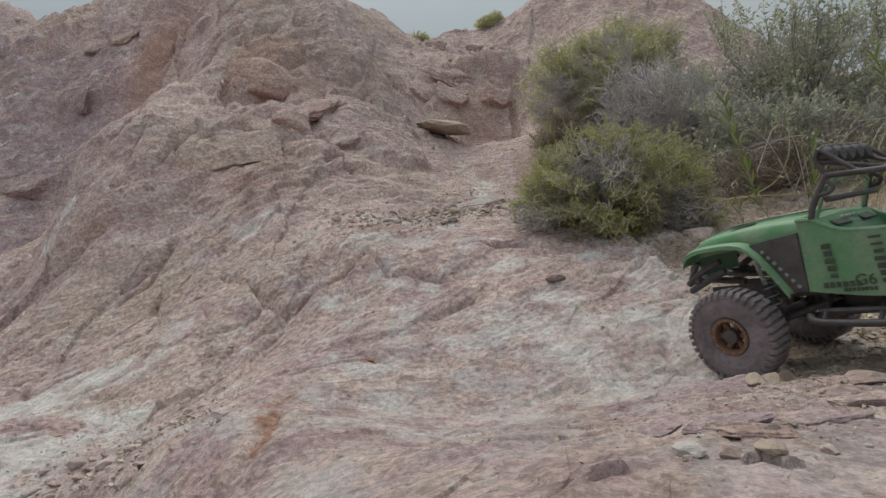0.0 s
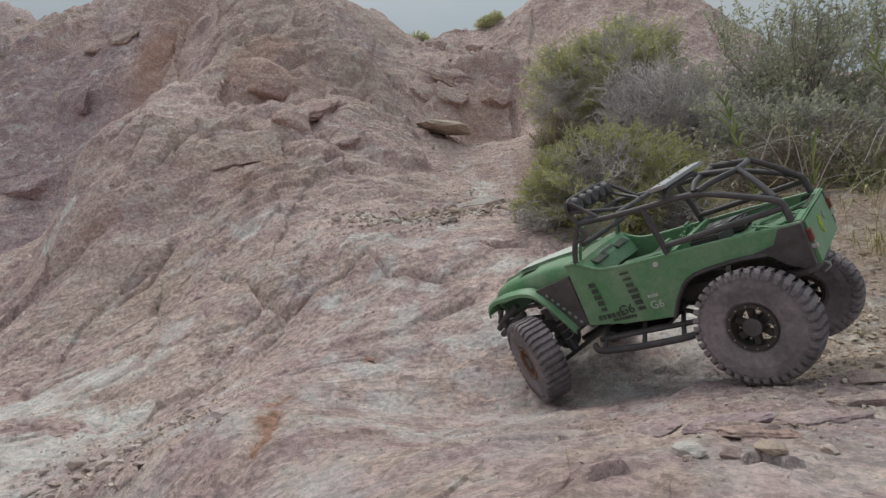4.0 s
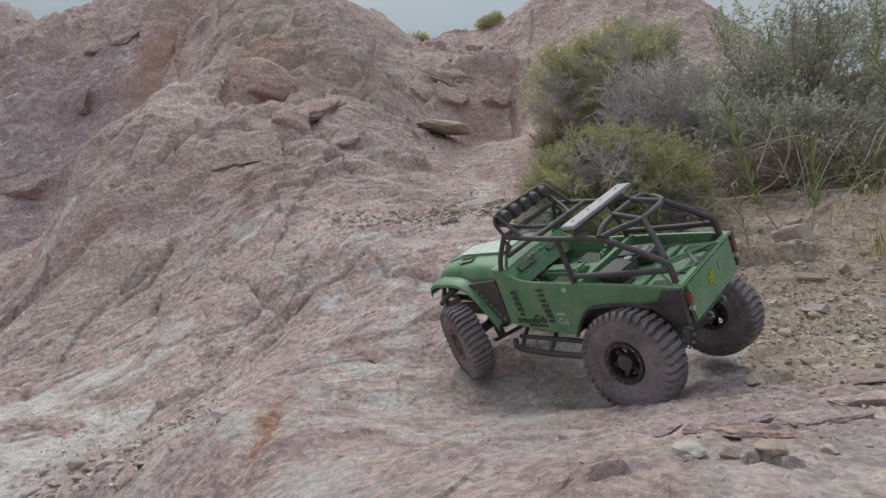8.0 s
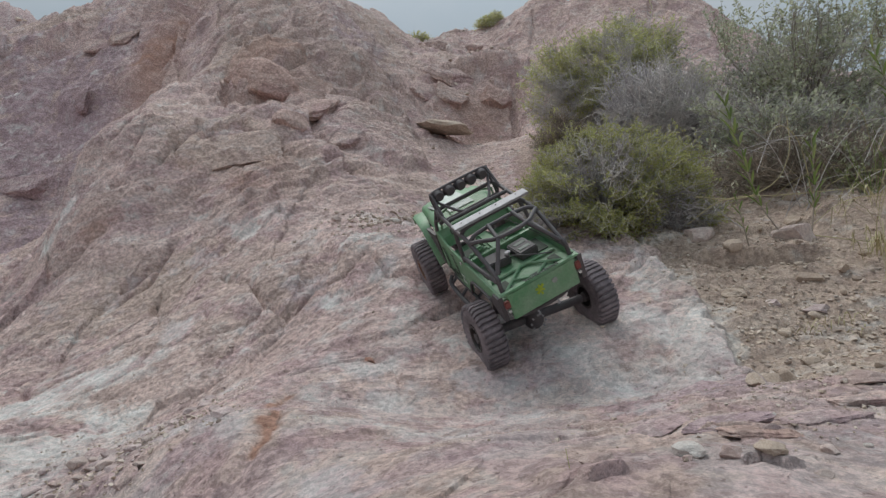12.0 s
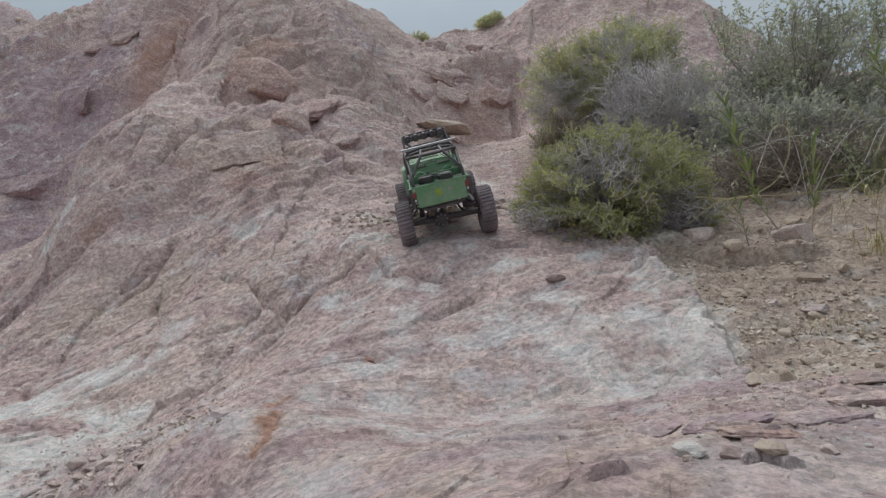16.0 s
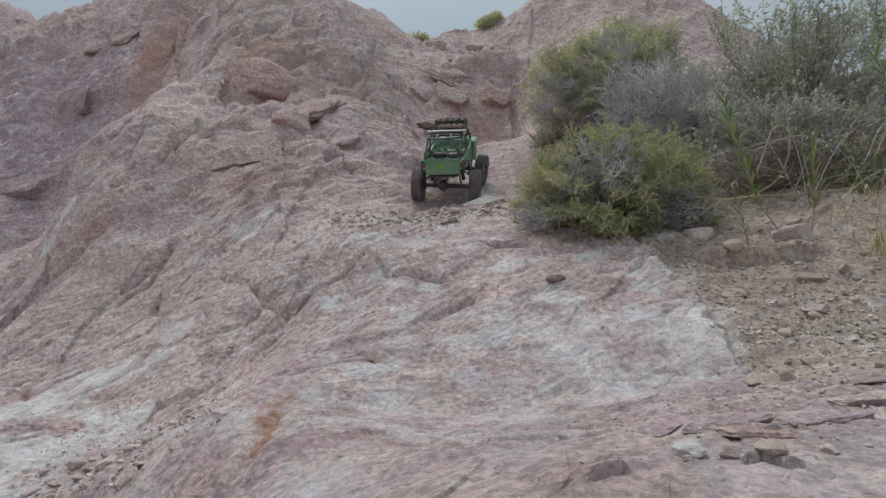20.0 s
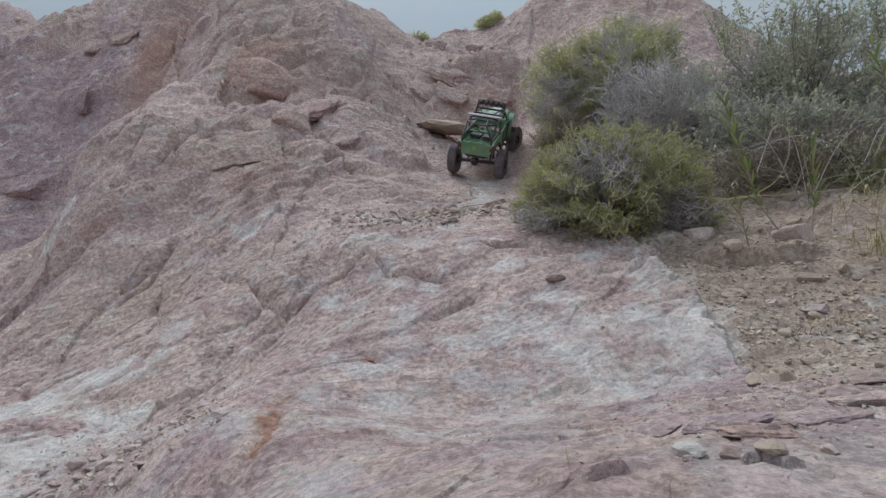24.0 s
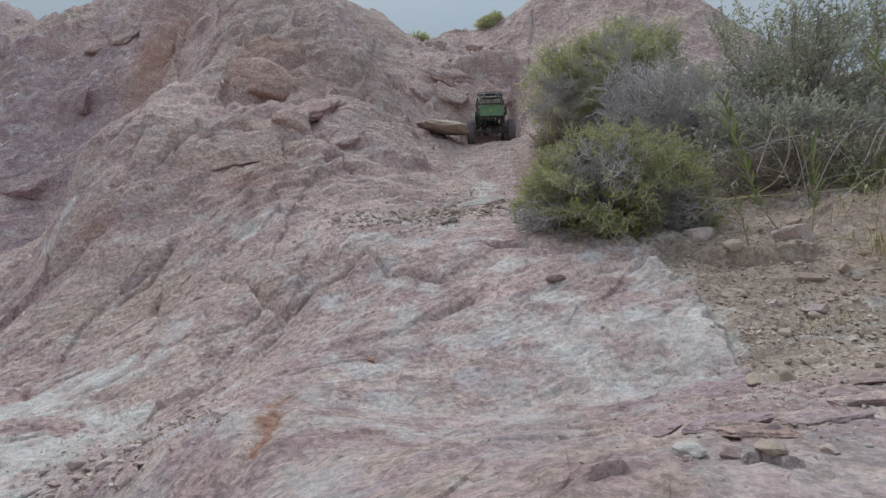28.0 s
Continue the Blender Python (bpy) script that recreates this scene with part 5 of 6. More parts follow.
def outcrop(seed, x, y, size, tilt, turn, label, sink, stain="", amount=0.0):
    """A broken, bedded piece of the slope's own rock that stands out of it."""
    r = random.Random(seed)
    bm = bmesh.new()
    bmesh.ops.create_icosphere(bm, subdivisions=5, radius=0.5)
    planes = [(Vector((r.gauss(0, 1), r.gauss(0, 1), r.gauss(0, 0.6))).normalized(), r.uniform(0.24, 0.38)) for _ in range(11)] + [(Vector((0.1, -0.1, 1)).normalized(), 0.3)]
    for v in bm.verts:
        for n, d in planes:
            over = v.co.dot(n) - d
            if over > 0:
                v.co -= n * over * 0.95
        # beds: shelves that step in and out
        bed = math.sin(v.co.z * 34 + 3 * noise.noise(v.co * 3 + Vector((seed, 0, 0))))
        v.co *= 1.15 + 0.1 * noise.noise(v.co * 5 + Vector((seed, 2, 5))) + 0.06 * noise.noise(v.co * 14 + Vector((seed, 7, 1))) + 0.03 * noise.noise(v.co * 40)
        v.co.x, v.co.y = v.co.x * (1 + 0.03 * bed), v.co.y * (1 + 0.03 * bed)
        v.co = Vector((v.co.x * size[0], v.co.y * size[1], v.co.z * size[2]))
    me = bpy.data.meshes.new("outcrop")
    for f in bm.faces:
        f.smooth = True
    bm.to_mesh(me)
    bm.free()
    me.set_sharp_from_angle(angle=radians(40))
    if stain:
        me.attributes.new(stain, "FLOAT", "POINT").data.foreach_set("value", np.full(len(me.vertices), amount, np.float32))
    me.materials.append(ROCK)
    ob = new("outcrop", me)
    # it lies along the slope, as wide as it is
    e = 0.5 * max(size[0], 0.06)
    gx, gy = (ground_at(x + e, y) - ground_at(x - e, y)) / (2 * e), (ground_at(x, y + e) - ground_at(x, y - e)) / (2 * e)
    lie = Vector((0, 0, 1)).rotation_difference(Vector((-0.9 * gx, -0.9 * gy, 1)).normalized()).to_matrix().to_4x4()
    level = float(np.mean([ground_at(x + i * e * 0.6, y + j * e * 0.6) for i in (-1, 0, 1) for j in (-1, 0, 1)]))
    ob.matrix_world = Matrix.Translation((x, y, level)) @ lie @ pose(0, 0, size[2] * (0.5 - sink), tilt[0], tilt[1], turn)
    return tagged(ob, label, "rock")


outcrop(70, -0.812, 2.516, (0.44, 0.3, 0.22), (8, 14), -20, "angular reddish block of bedded sandstone on the hill", 0.62, "rust", 0.4)
outcrop(71, -0.585, 2.415, (0.3, 0.22, 0.07), (4, -6), 10, "thin broken bed of sandstone on the hill", 0.62, "rust", 0.2)
outcrop(72, -0.465, 2.524, (0.26, 0.2, 0.06), (6, 4), -15, "thin broken bed of sandstone on the hill", 0.62)
outcrop(73, -0.591, 2.204, (0.2, 0.16, 0.1), (0, 8), 35, "blocky outcrop of pink sandstone below a reddish block", 0.62, "rust", 0.25)
outcrop(74, -0.412, 2.244, (0.2, 0.14, 0.06), (5, 10), 20, "flat outcrop on the layered knob", 0.62)
outcrop(75, -0.755, 2.055, (0.4, 0.28, 0.16), (0, 6), -12, "rounded tan swell of sandstone", 0.62, "tan", 0.7)
outcrop(76, 0.293, 3.145, (0.22, 0.2, 0.2), (0, 5), 30, "rounded reddish boulder in the upper step", 0.62, "rust", 0.3)
outcrop(77, 0.036, 3.082, (0.32, 0.2, 0.14), (4, -4), -10, "rounded boulder in the upper step", 0.62, "tan", 0.4)
outcrop(78, -0.124, 2.993, (0.2, 0.2, 0.1), (0, -8), 40, "rounded boulder beside the upper step", 0.62)
outcrop(79, 0.055, 3.241, (0.36, 0.2, 0.1), (0, 4), 8, "flat boulder above the upper step", 0.62)
outcrop(80, 0.004, 3.731, (0.34, 0.24, 0.2), (0, 4), 15, "blocky ledge of rock in the skyline notch", 0.62, "tan", 0.3)
outcrop(81, 0.208, 3.828, (0.26, 0.2, 0.2), (0, -4), 60, "blocky ledge of rock in the skyline notch", 0.62)
outcrop(82, -2.157, 3.320, (0.3, 0.14, 0.07), (4, 16), 10, "thin broken bed on the purple dome", 0.62)
outcrop(83, -2.012, 3.310, (0.24, 0.14, 0.06), (4, 10), 20, "thin broken bed on the purple dome", 0.62, "tan", 0.5)
outcrop(84, -2.157, 3.110, (0.34, 0.2, 0.1), (4, -10), -20, "violet bed standing out of the hollow", 0.62, "purple", 0.8)
outcrop(85, -2.169, 2.860, (0.3, 0.2, 0.1), (0, -4), 10, "violet shoulder of rock in the hollow", 0.62, "purple", 0.7)
outcrop(86, 0.277, 0.610, (0.085, 0.05, 0.012), (3, -6), 15, "thin violet plate of layered rock", 0.5, "purple", 0.9)
outcrop(87, 0.226, 0.438, (0.07, 0.035, 0.012), (2, -4), 5, "thin violet plate of layered rock", 0.5, "purple", 0.9)
outcrop(88, 0.227, 0.399, (0.06, 0.03, 0.012), (2, 4), -8, "thin red-violet plate of layered rock", 0.5, "rust", 0.4)
outcrop(89, 0.296, 0.438, (0.08, 0.04, 0.012), (2, -3), 10, "thin violet plate of layered rock", 0.5, "purple", 0.6)
outcrop(90, 0.361, 0.477, (0.07, 0.03, 0.012), (2, 3), -5, "thin pink plate of layered rock", 0.5)
outcrop(91, 0.173, 0.466, (0.07, 0.04, 0.01), (2, -5), 20, "thin violet plate of layered rock", 0.5, "purple", 0.6)
outcrop(92, -0.525, 0.839, (0.05, 0.035, 0.018), (6, 4), 20, "flat mauve slab in the rubble of the gully", 0.5, "purple", 0.4)
outcrop(93, -0.370, 0.657, (0.045, 0.03, 0.016), (4, -8), 70, "flat pinkish slab in the rubble of the gully", 0.5)
outcrop(94, -0.510, 0.761, (0.05, 0.03, 0.016), (4, 6), 40, "flat pinkish slab in the rubble of the gully", 0.5)

LOOSE = "loose stones on the slope"
stone(1, 0.222, 1.075, 0.042, 0.4, STONE_DARK, "small dark flat stone lying on the pale slab", 0.15, 20)
stone(2, 0.158, 0.358, 0.024, 0.5, STONE_PALE, "rounded chalky white stone with a dark hole beneath", 0.25, 10)
# added dark lump: its colour stands for the shade in the hole beneath
stone(24, 0.1505, 0.343, 0.009, 0.5, STONE_DARK, "small dark lump put in for the shaded hole under the chalky stone", 0.25, 30)
stone(23, 0.095, 0.338, 0.03, 0.3, STONE_DARK, "violet-brown flat stone half buried in the rock", 0.42, 35)
stone(4, 0.325, 0.575, 0.03, 0.65, STONE_TAN, "tan lumpy stone at the slab's edge", 0.2, 60)
stone(5, 0.575, 1.21, 0.085, 0.6, STONE_PINK, "pinkish grey block below the grey shrub", 0.25, 15)
stone(6, 0.14, 1.76, 0.18, 0.32, STONE_PALE, "pale flat rock in the track", 0.16, 30)
stone(7, 0.01, 2.67, 0.34, 0.2, STONE_TAN, "yellowish flat slab jutting over a dark gap", 0.05, -14, (4, 9), "slab_stone", lift=0.035)
stone(10, 0.2, 0.342, 0.021, 0.42, STONE_TAN, "tan stone on the near ledge", 0.2, 80)
stone(11, 0.178, 0.345, 0.017, 0.5, STONE_DARK, "brown stone on the near ledge", 0.2, 10)
stone(12, 0.25, 0.36, 0.014, 0.6, STONE_PINK, "pink stone on the near ledge", 0.2, 40)
stone(13, 0.40, 0.52, 0.05, 0.28, STONE_DARK, "dark flat flake lying on the dirt", 0.1, 12)
stone(14, -0.125, 0.935, 0.026, 0.5, STONE_RED, "small rust-red stone set in the slope", 0.3, 50)
stone(15, -0.52, 0.80, 0.034, 0.5, STONE_PINK, "mauve stone in the rubble of the gully", 0.2, 15)
stone(16, -0.44, 0.73, 0.028, 0.5, STONE_PINK, "mauve stone in the rubble of the gully", 0.2, 75)
stone(17, 0.52, 0.98, 0.05, 0.45, STONE_TAN, "tan clod in the dirt bank", 0.25, 65)
stone(18, 0.73, 1.12, 0.12, 0.5, STONE_PINK, "eroded pinkish block in the dirt bank", 0.35, 35)
stone(19, 0.16, 1.66, 0.06, 0.5, STONE_DARK, "dark rock beside the pale one in the track", 0.25, 5)

stone(25, 0.6, 0.88, 0.055, 0.4, STONE_MAUVE, "flat mauve stone bedded in the dirt", 0.3, 20)
stone(26, 0.56, 0.93, 0.04, 0.45, STONE_MAUVE, "mauve stone bedded in the dirt", 0.3, 70)
stone(27, 0.66, 0.98, 0.05, 0.5, STONE_CLOD, "earthy clod in the dirt bank", 0.3, 110)
stone(28, 0.41, 0.66, 0.036, 0.6, STONE_CLOD, "lump of dry earth at the slab's edge", 0.25, 15)
stone(29, 0.37, 0.62, 0.03, 0.65, STONE_TAN, "tan lump at the slab's edge", 0.22, 95)
stone(30, 0.45, 0.6, 0.03, 0.4, STONE_CLOD, "earthy stone on the near ledge", 0.22, 40)

rng = random.Random(21)
KINDS = []
for k in range(9):
    me = stone_mesh(40 + k, (0.4, 0.55, 0.7)[k % 3], 0.85, 2)
    me.materials.append((STONE_PINK, STONE_TAN, STONE_DARK, STONE_PALE, STONE_PINK, STONE_TAN, STONE_TAN, STONE_PINK, STONE_DARK)[k])
    KINDS.append((me, (0.4, 0.55, 0.7)[k % 3], ("pinkish", "tan", "brown", "pale", "pinkish", "tan", "tan", "pinkish", "brown")[k]))
for k, flat in ((9, 0.75), (10, 0.65)):
    me = stone_mesh(60 + k, flat, 0.85, 2)
    me.materials.append(STONE_CLOD)
    KINDS.append((me, flat, "earthy"))
for k, flat in ((11, 0.36), (12, 0.45)):
    me = stone_mesh(60 + k, flat, 0.85, 2)
    me.materials.append(STONE_MAUVE)
    KINDS.append((me, flat, "mauve"))
# rubble: place, spreads, number, smallest and largest stone
RUBBLE = (
    (-0.45, 0.76, 0.07, 0.07, 45, 0.009, 0.03), (-0.5, 0.76, 0.1, 0.06, 22, 0.018, 0.042), (-0.04, 1.58, 0.13, 0.06, 50, 0.012, 0.05), (0.58, 0.86, 0.11, 0.15, 75, 0.008, 0.03),
    (0.34, 0.46, 0.09, 0.07, 22, 0.005, 0.015), (0.62, 1.15, 0.16, 0.12, 22, 0.014, 0.05),
    (0.15, 2.1, 0.12, 0.3, 12, 0.012, 0.035), (-0.6, 1.0, 0.15, 0.15, 10, 0.006, 0.02))
for cx, cy, sx, sy, n, small, large in RUBBLE:
    for _ in range(n):
        # only tan and pinkish pieces in the dirt
        me, flat, tone = KINDS[rng.choice((1, 5, 5, 9, 10)) if cx > 0.5 else rng.choice((11, 12, 11, 12, 0)) if cx < -0.4 else rng.randrange(9)]
        x, y, s = rng.gauss(cx, sx), rng.gauss(cy, sy), small + (large - small) * rng.random() ** 2.2
        # the slab beside the dirt is swept clean
        if y < 0.3 or (cx > 0.5 and soil_mask(np.array([x]), np.array([y]))[0] < 0.3):
            continue
        ob = new("stone", me)
        ob.matrix_world = pose(x, y, ground_at(x, y) + s * flat * (0.04 if cx > 0.5 else 0.14), rng.uniform(-14, 14), rng.uniform(-14, 14), rng.uniform(0, 360)) @ Matrix.Scale(s, 4)
        tagged(ob, f"loose {tone} broken stone lying on the rock", "rock", LOOSE)


def make_pebbles():
    shapes = []
    for k in range(10):
        bm = hull(90 + k, 0.6, 10)
        bmesh.ops.triangulate(bm, faces=bm.faces[:])
        bm.verts.index_update()
        shapes.append((np.array([v.co[:] for v in bm.verts]), np.array([[v.index for v in f.verts] for f in bm.faces])))
        bm.free()
    r = np.random.RandomState(4)
    place = []
    for cx, cy, sx, sy, n, small, large in (
            (-0.45, 0.76, 0.08, 0.08, 900, 0.002, 0.011), (-0.06, 1.58, 0.14, 0.07, 950, 0.004, 0.022), (0.58, 0.9, 0.14, 0.2, 3200, 0.002, 0.013),
            (0.36, 0.5, 0.12, 0.08, 900, 0.0015, 0.007), (0.62, 1.2, 0.2, 0.12, 500, 0.003, 0.014), (0.0, 0.95, 0.4, 0.3, 500, 0.0015, 0.006),
            (0.15, 2.1, 0.14, 0.35, 420, 0.004, 0.014), (-0.7, 1.0, 0.2, 0.2, 350, 0.002, 0.007), (-0.3, 1.8, 0.5, 0.4, 400, 0.004, 0.012), (0.2, 3.6, 0.2, 0.4, 150, 0.01, 0.04), (-5.2, 6.6, 0.8, 0.5, 220, 0.08, 0.3)):
        place.append(np.stack([r.normal(cx, sx, n), r.normal(cy, sy, n), small + (large - small) * r.rand(n) ** 2.5], 1))
    place = np.concatenate(place)
    place = place[place[:, 1] > 0.27]
    slab = (place[:, 0] > 0.1) & (place[:, 1] > 0.6) & (place[:, 1] < 1.4) & (soil_mask(place[:, 0], place[:, 1]) < 0.3)
    place = place[~slab | (r.rand(len(place)) < 0.1)]
    height = ground_height(place[:, 0], place[:, 1])
    verts, faces, base_index = [], [], 0
    for (x, y, s), z in zip(place, height):
        co, tri = shapes[r.randint(10)]
        a, b = r.rand() * 6.283, r.rand() * 0.8 - 0.4
        rot = np.array([[math.cos(a), -math.sin(a), 0], [math.sin(a), math.cos(a), 0], [0, 0, 1]]) @ np.array([[1, 0, 0], [0, math.cos(b), -math.sin(b)], [0, math.sin(b), math.cos(b)]])
        verts.append(co @ rot.T * s + (x, y, z + 0.18 * s))
        faces.append(tri + base_index)
        base_index += len(co)
    me = bpy.data.meshes.new("pebbles")
    me.from_pydata(np.concatenate(verts).tolist(), [], np.concatenate(faces).tolist())
    me.materials.append(PEBBLE)
    tagged(new("pebbles", me), "scattered tan and pink gravel on the rock", "gravel", kind="stuff")


make_pebbles()


# ---------------- plants ----------------
class Strands:
    """Collects thin stems and leaves, each its own island, for one mesh."""

    def __init__(self):
        self.v, self.f, self.n = [], [], 0

    def stem(self, pts, r0, r1, sides=3):
        pts = np.asarray(pts)
        d = np.gradient(pts, axis=0)
        d /= np.linalg.norm(d, axis=1)[:, None] + 1e-9
        a = np.cross(d, (0.31, 0.52, 0.79))
        a /= np.linalg.norm(a, axis=1)[:, None] + 1e-9
        b = np.cross(d, a)
        r = np.linspace(r0, r1, len(pts))[:, None]
        rings = [pts + r * (a * math.cos(2 * math.pi * k / sides) + b * math.sin(2 * math.pi * k / sides)) for k in range(sides)]
        self.v.append(np.stack(rings, 1).reshape(-1, 3))
        for i in range(len(pts) - 1):
            for k in range(sides):
                p, q = self.n + i * sides + k, self.n + i * sides + (k + 1) % sides
                self.f.append((p, q, q + sides, p + sides))
        self.n += len(pts) * sides

    def blade(self, pts, width):
        """A long thin leaf, folded along its midrib."""
        pts = np.asarray(pts)
        d = np.gradient(pts, axis=0)
        d /= np.linalg.norm(d, axis=1)[:, None] + 1e-9
        a = np.cross(d, (0.3, 0.1, 0.95))
        a /= np.linalg.norm(a, axis=1)[:, None] + 1e-9
        up = np.cross(a, d)
        t = np.linspace(0, 1, len(pts))
        w = (width * 0.5 * np.sin(np.pi * np.clip(t * 0.88 + 0.1, 0, 1)) ** 0.7)[:, None]
        self.v.append(np.stack([pts - a * w + up * w * 0.3, pts, pts + a * w + up * w * 0.3], 1).reshape(-1, 3))
        for i in range(len(pts) - 1):
            for k in (0, 1):
                p = self.n + i * 3 + k
                self.f.append((p, p + 1, p + 4, p + 3))
        self.n += len(pts) * 3

    def mesh(self, name, mat, parent, label=""):
        if not self.v:
            return None
        me = bpy.data.meshes.new(name)
        me.from_pydata(np.concatenate(self.v).tolist(), [], self.f)
        me.materials.append(mat)
        ob = new(name, me)
        ob.parent = parent
        ob.matrix_parent_inverse = parent.matrix_world.inverted()
        return tagged(ob, label)


def units(r, shape):
    v = r.normal(0, 1, (*shape, 3))
    return v / np.linalg.norm(v, axis=-1, keepdims=True)


def piece(name, verts, faces, mat, parent):
    """One mesh from arrays of corners and of equal faces."""
    me = bpy.data.meshes.new(name)
    me.vertices.add(len(verts))
    me.vertices.foreach_set("co", np.asarray(verts, np.float32).ravel())
    me.loops.add(faces.size)
    me.loops.foreach_set("vertex_index", faces.astype(np.int32).ravel())
    me.polygons.add(len(faces))
    me.polygons.foreach_set("loop_start", np.arange(0, faces.size, faces.shape[1], dtype=np.int32))
    me.update(calc_edges=True)
    me.materials.append(mat)
    ob = new(name, me)
    ob.parent = parent
    ob.matrix_parent_inverse = parent.matrix_world.inverted()
    return ob


def tubes(paths, r0, r1, sides):
    """Corners and faces of many thin tubes; paths: (count, points, 3)."""
    c, n, _ = paths.shape
    d = np.gradient(paths, axis=1)
    d /= np.linalg.norm(d, axis=-1, keepdims=True) + 1e-9
    a = np.cross(d, (0.31, 0.52, 0.79))
    a /= np.linalg.norm(a, axis=-1, keepdims=True) + 1e-9
    b = np.cross(d, a)
    r = np.linspace(r0, r1, n)[None, :, None]
    rings = np.stack([paths + r * (a * math.cos(2 * math.pi * k / sides) + b * math.sin(2 * math.pi * k / sides)) for k in range(sides)], 2)
    first = (np.arange(c)[:, None, None] * n + np.arange(n - 1)[None, :, None]) * sides
    k = np.arange(sides)[None, None, :]
    q = (k + 1) % sides
    faces = np.stack([first + k, first + q, first + sides + q, first + sides + k], -1)
    return rings.reshape(-1, 3), faces.reshape(-1, 4)


def foliage(r, at, way, length, width):
    across = np.cross(way, units(r, (len(at),)))
    across /= np.linalg.norm(across, axis=1, keepdims=True) + 1e-9
    up = np.cross(way, across)
    mid = at + way * length * 0.45
    v = np.stack([at, mid + across * width * 0.5 + up * width * 0.25, at + way * length, mid - across * width * 0.5 + up * width * 0.25], 1)
    i = np.arange(len(at))[:, None] * 4
    return v.reshape(-1, 3), np.concatenate([i + (0, 1, 2), i + (0, 2, 3)])


def shrub(seed, centre, radii, stems, twigs, leaves, size, leaf_mat, label, twig_mat=None, bare=0.0, stem_r=0.0028, low=-0.45, spikes=0, name="shrub", lump=0.3, wide=0.42, kink=0.55, shell=0.62, crown=0.0, twig=1.0):
    """A rounded bush: stems from one foot, kinked twigs on them, small leaves on the twigs; bare: how much of it has lost its leaves."""
    r = np.random.RandomState(seed)
    centre, radii = np.array(centre, float), np.array(radii, float)
    fx, fy = centre[0], centre[1] + radii[1] * 0.2
    foot = np.array([fx, fy, ground_at(fx, fy) - 0.01])
    thing = tagged(new(name), label, "shrub")
    thing.location = foot
    bpy.context.view_layer.update()
    ph = r.rand(8) * 6.28
    d = units(r, (stems * 4,))
    d = d[d[:, 2] > low][:stems]
    bump = 1 + lump * (0.6 * np.sin(3.1 * d[:, 0] + ph[0]) * np.sin(3.3 * d[:, 2] + ph[1]) + 0.5 * np.sin(6 * d[:, 1] + 5 * d[:, 0] + ph[2]))
    tip = centre + radii * d * (bump * r.uniform(shell, 0.97, len(d)))[:, None]
    tip[:, 2] = np.maximum(tip[:, 2], ground_height(tip[:, 0], tip[:, 1]) + 0.012)
    mid = foot * 0.5 + tip * 0.5 + (0, 0, 0.12 * radii[2]) + r.normal(0, 0.06, tip.shape) * radii
    t = np.linspace(0, 1, 7)[None, :, None]
    paths = (1 - t) ** 2 * foot + 2 * t * (1 - t) * mid[:, None] + t * t * tip[:, None] + r.normal(0, 0.02, (len(d), 7, 3)) * radii * t
    v, f = tubes(paths, stem_r, stem_r * 0.35, 4)
    piece("branchwork", v, f, TWIG_BROWN if twig_mat is None else twig_mat, thing)
    # twigs
    n = len(d) * twigs
    which = np.repeat(np.arange(len(d)), twigs)
    k = (0.4 + 0.6 * r.uniform(0, 1, n) ** 0.7) * 6
    i = np.minimum(k.astype(int), 5)
    p = paths[which, i] + (paths[which, i + 1] - paths[which, i]) * (k - i)[:, None]
    out = (p - centre) / radii
    out /= np.linalg.norm(out, axis=1, keepdims=True) + 1e-6
    w = out * 0.8 + units(r, (n,)) * 0.8 + (0, 0, 0.25)
    w /= np.linalg.norm(w, axis=1, keepdims=True)
    q = [p]
    for _ in range(2):
        w = w + units(r, (n,)) * kink
        w /= np.linalg.norm(w, axis=1, keepdims=True)
        q.append(q[-1] + w * (size * twig * r.uniform(1.6, 3.6, n))[:, None])
    q = np.stack(q, 1)
    v, f = tubes(q, stem_r * 0.36, stem_r * 0.16, 3)
    piece("twigwork", v, f, TWIG_GREY if twig_mat is None else twig_mat, thing)
    # leaves, in patches
    e = q[:, -1]
    here = np.sin(e[:, 0] * 17 + ph[3]) * np.sin(e[:, 2] * 19 + ph[4]) + 0.5 * np.sin(e[:, 1] * 23 + e[:, 0] * 31 + ph[5])
    here = here + crown * ((e[:, 2] - centre[2]) / radii[2] - 0.1)
    q = q[here > bare * 2.2 - 1.0 + r.normal(0, 0.25, n)]
    which = np.repeat(np.arange(len(q)), leaves)
    k = r.uniform(0.3, 2.0, len(which))
    i = np.minimum(k.astype(int), 1)
    step = q[which, i + 1] - q[which, i]
    at = q[which, i] + step * (k - i)[:, None]
    way = step / (np.linalg.norm(step, axis=1, keepdims=True) + 1e-9) * 0.7 + units(r, (len(at),)) * 0.7
    way /= np.linalg.norm(way, axis=1, keepdims=True) + 1e-9
    length = (size * r.uniform(0.6, 1.3, len(at)))[:, None]
    v, f = foliage(r, at, way, length, length * wide)
    piece("foliage", v, f, leaf_mat, thing)
    if spikes:
        a = r.uniform(0, 6.28, spikes)
        p = centre + radii * np.stack([0.8 * np.cos(a), 0.5 * np.sin(a), 0.7 + 0 * a], 1)
        w = np.stack([r.normal(0, 0.2, spikes), r.normal(0, 0.1, spikes), np.ones(spikes)], 1)
        q = [p]
        for _ in range(7):
            w = w + units(r, (spikes,)) * 0.14
            q.append(q[-1] + w / np.linalg.norm(w, axis=1, keepdims=True) * (radii[2] * r.uniform(0.05, 0.11, spikes))[:, None])
        q = np.stack(q, 1)
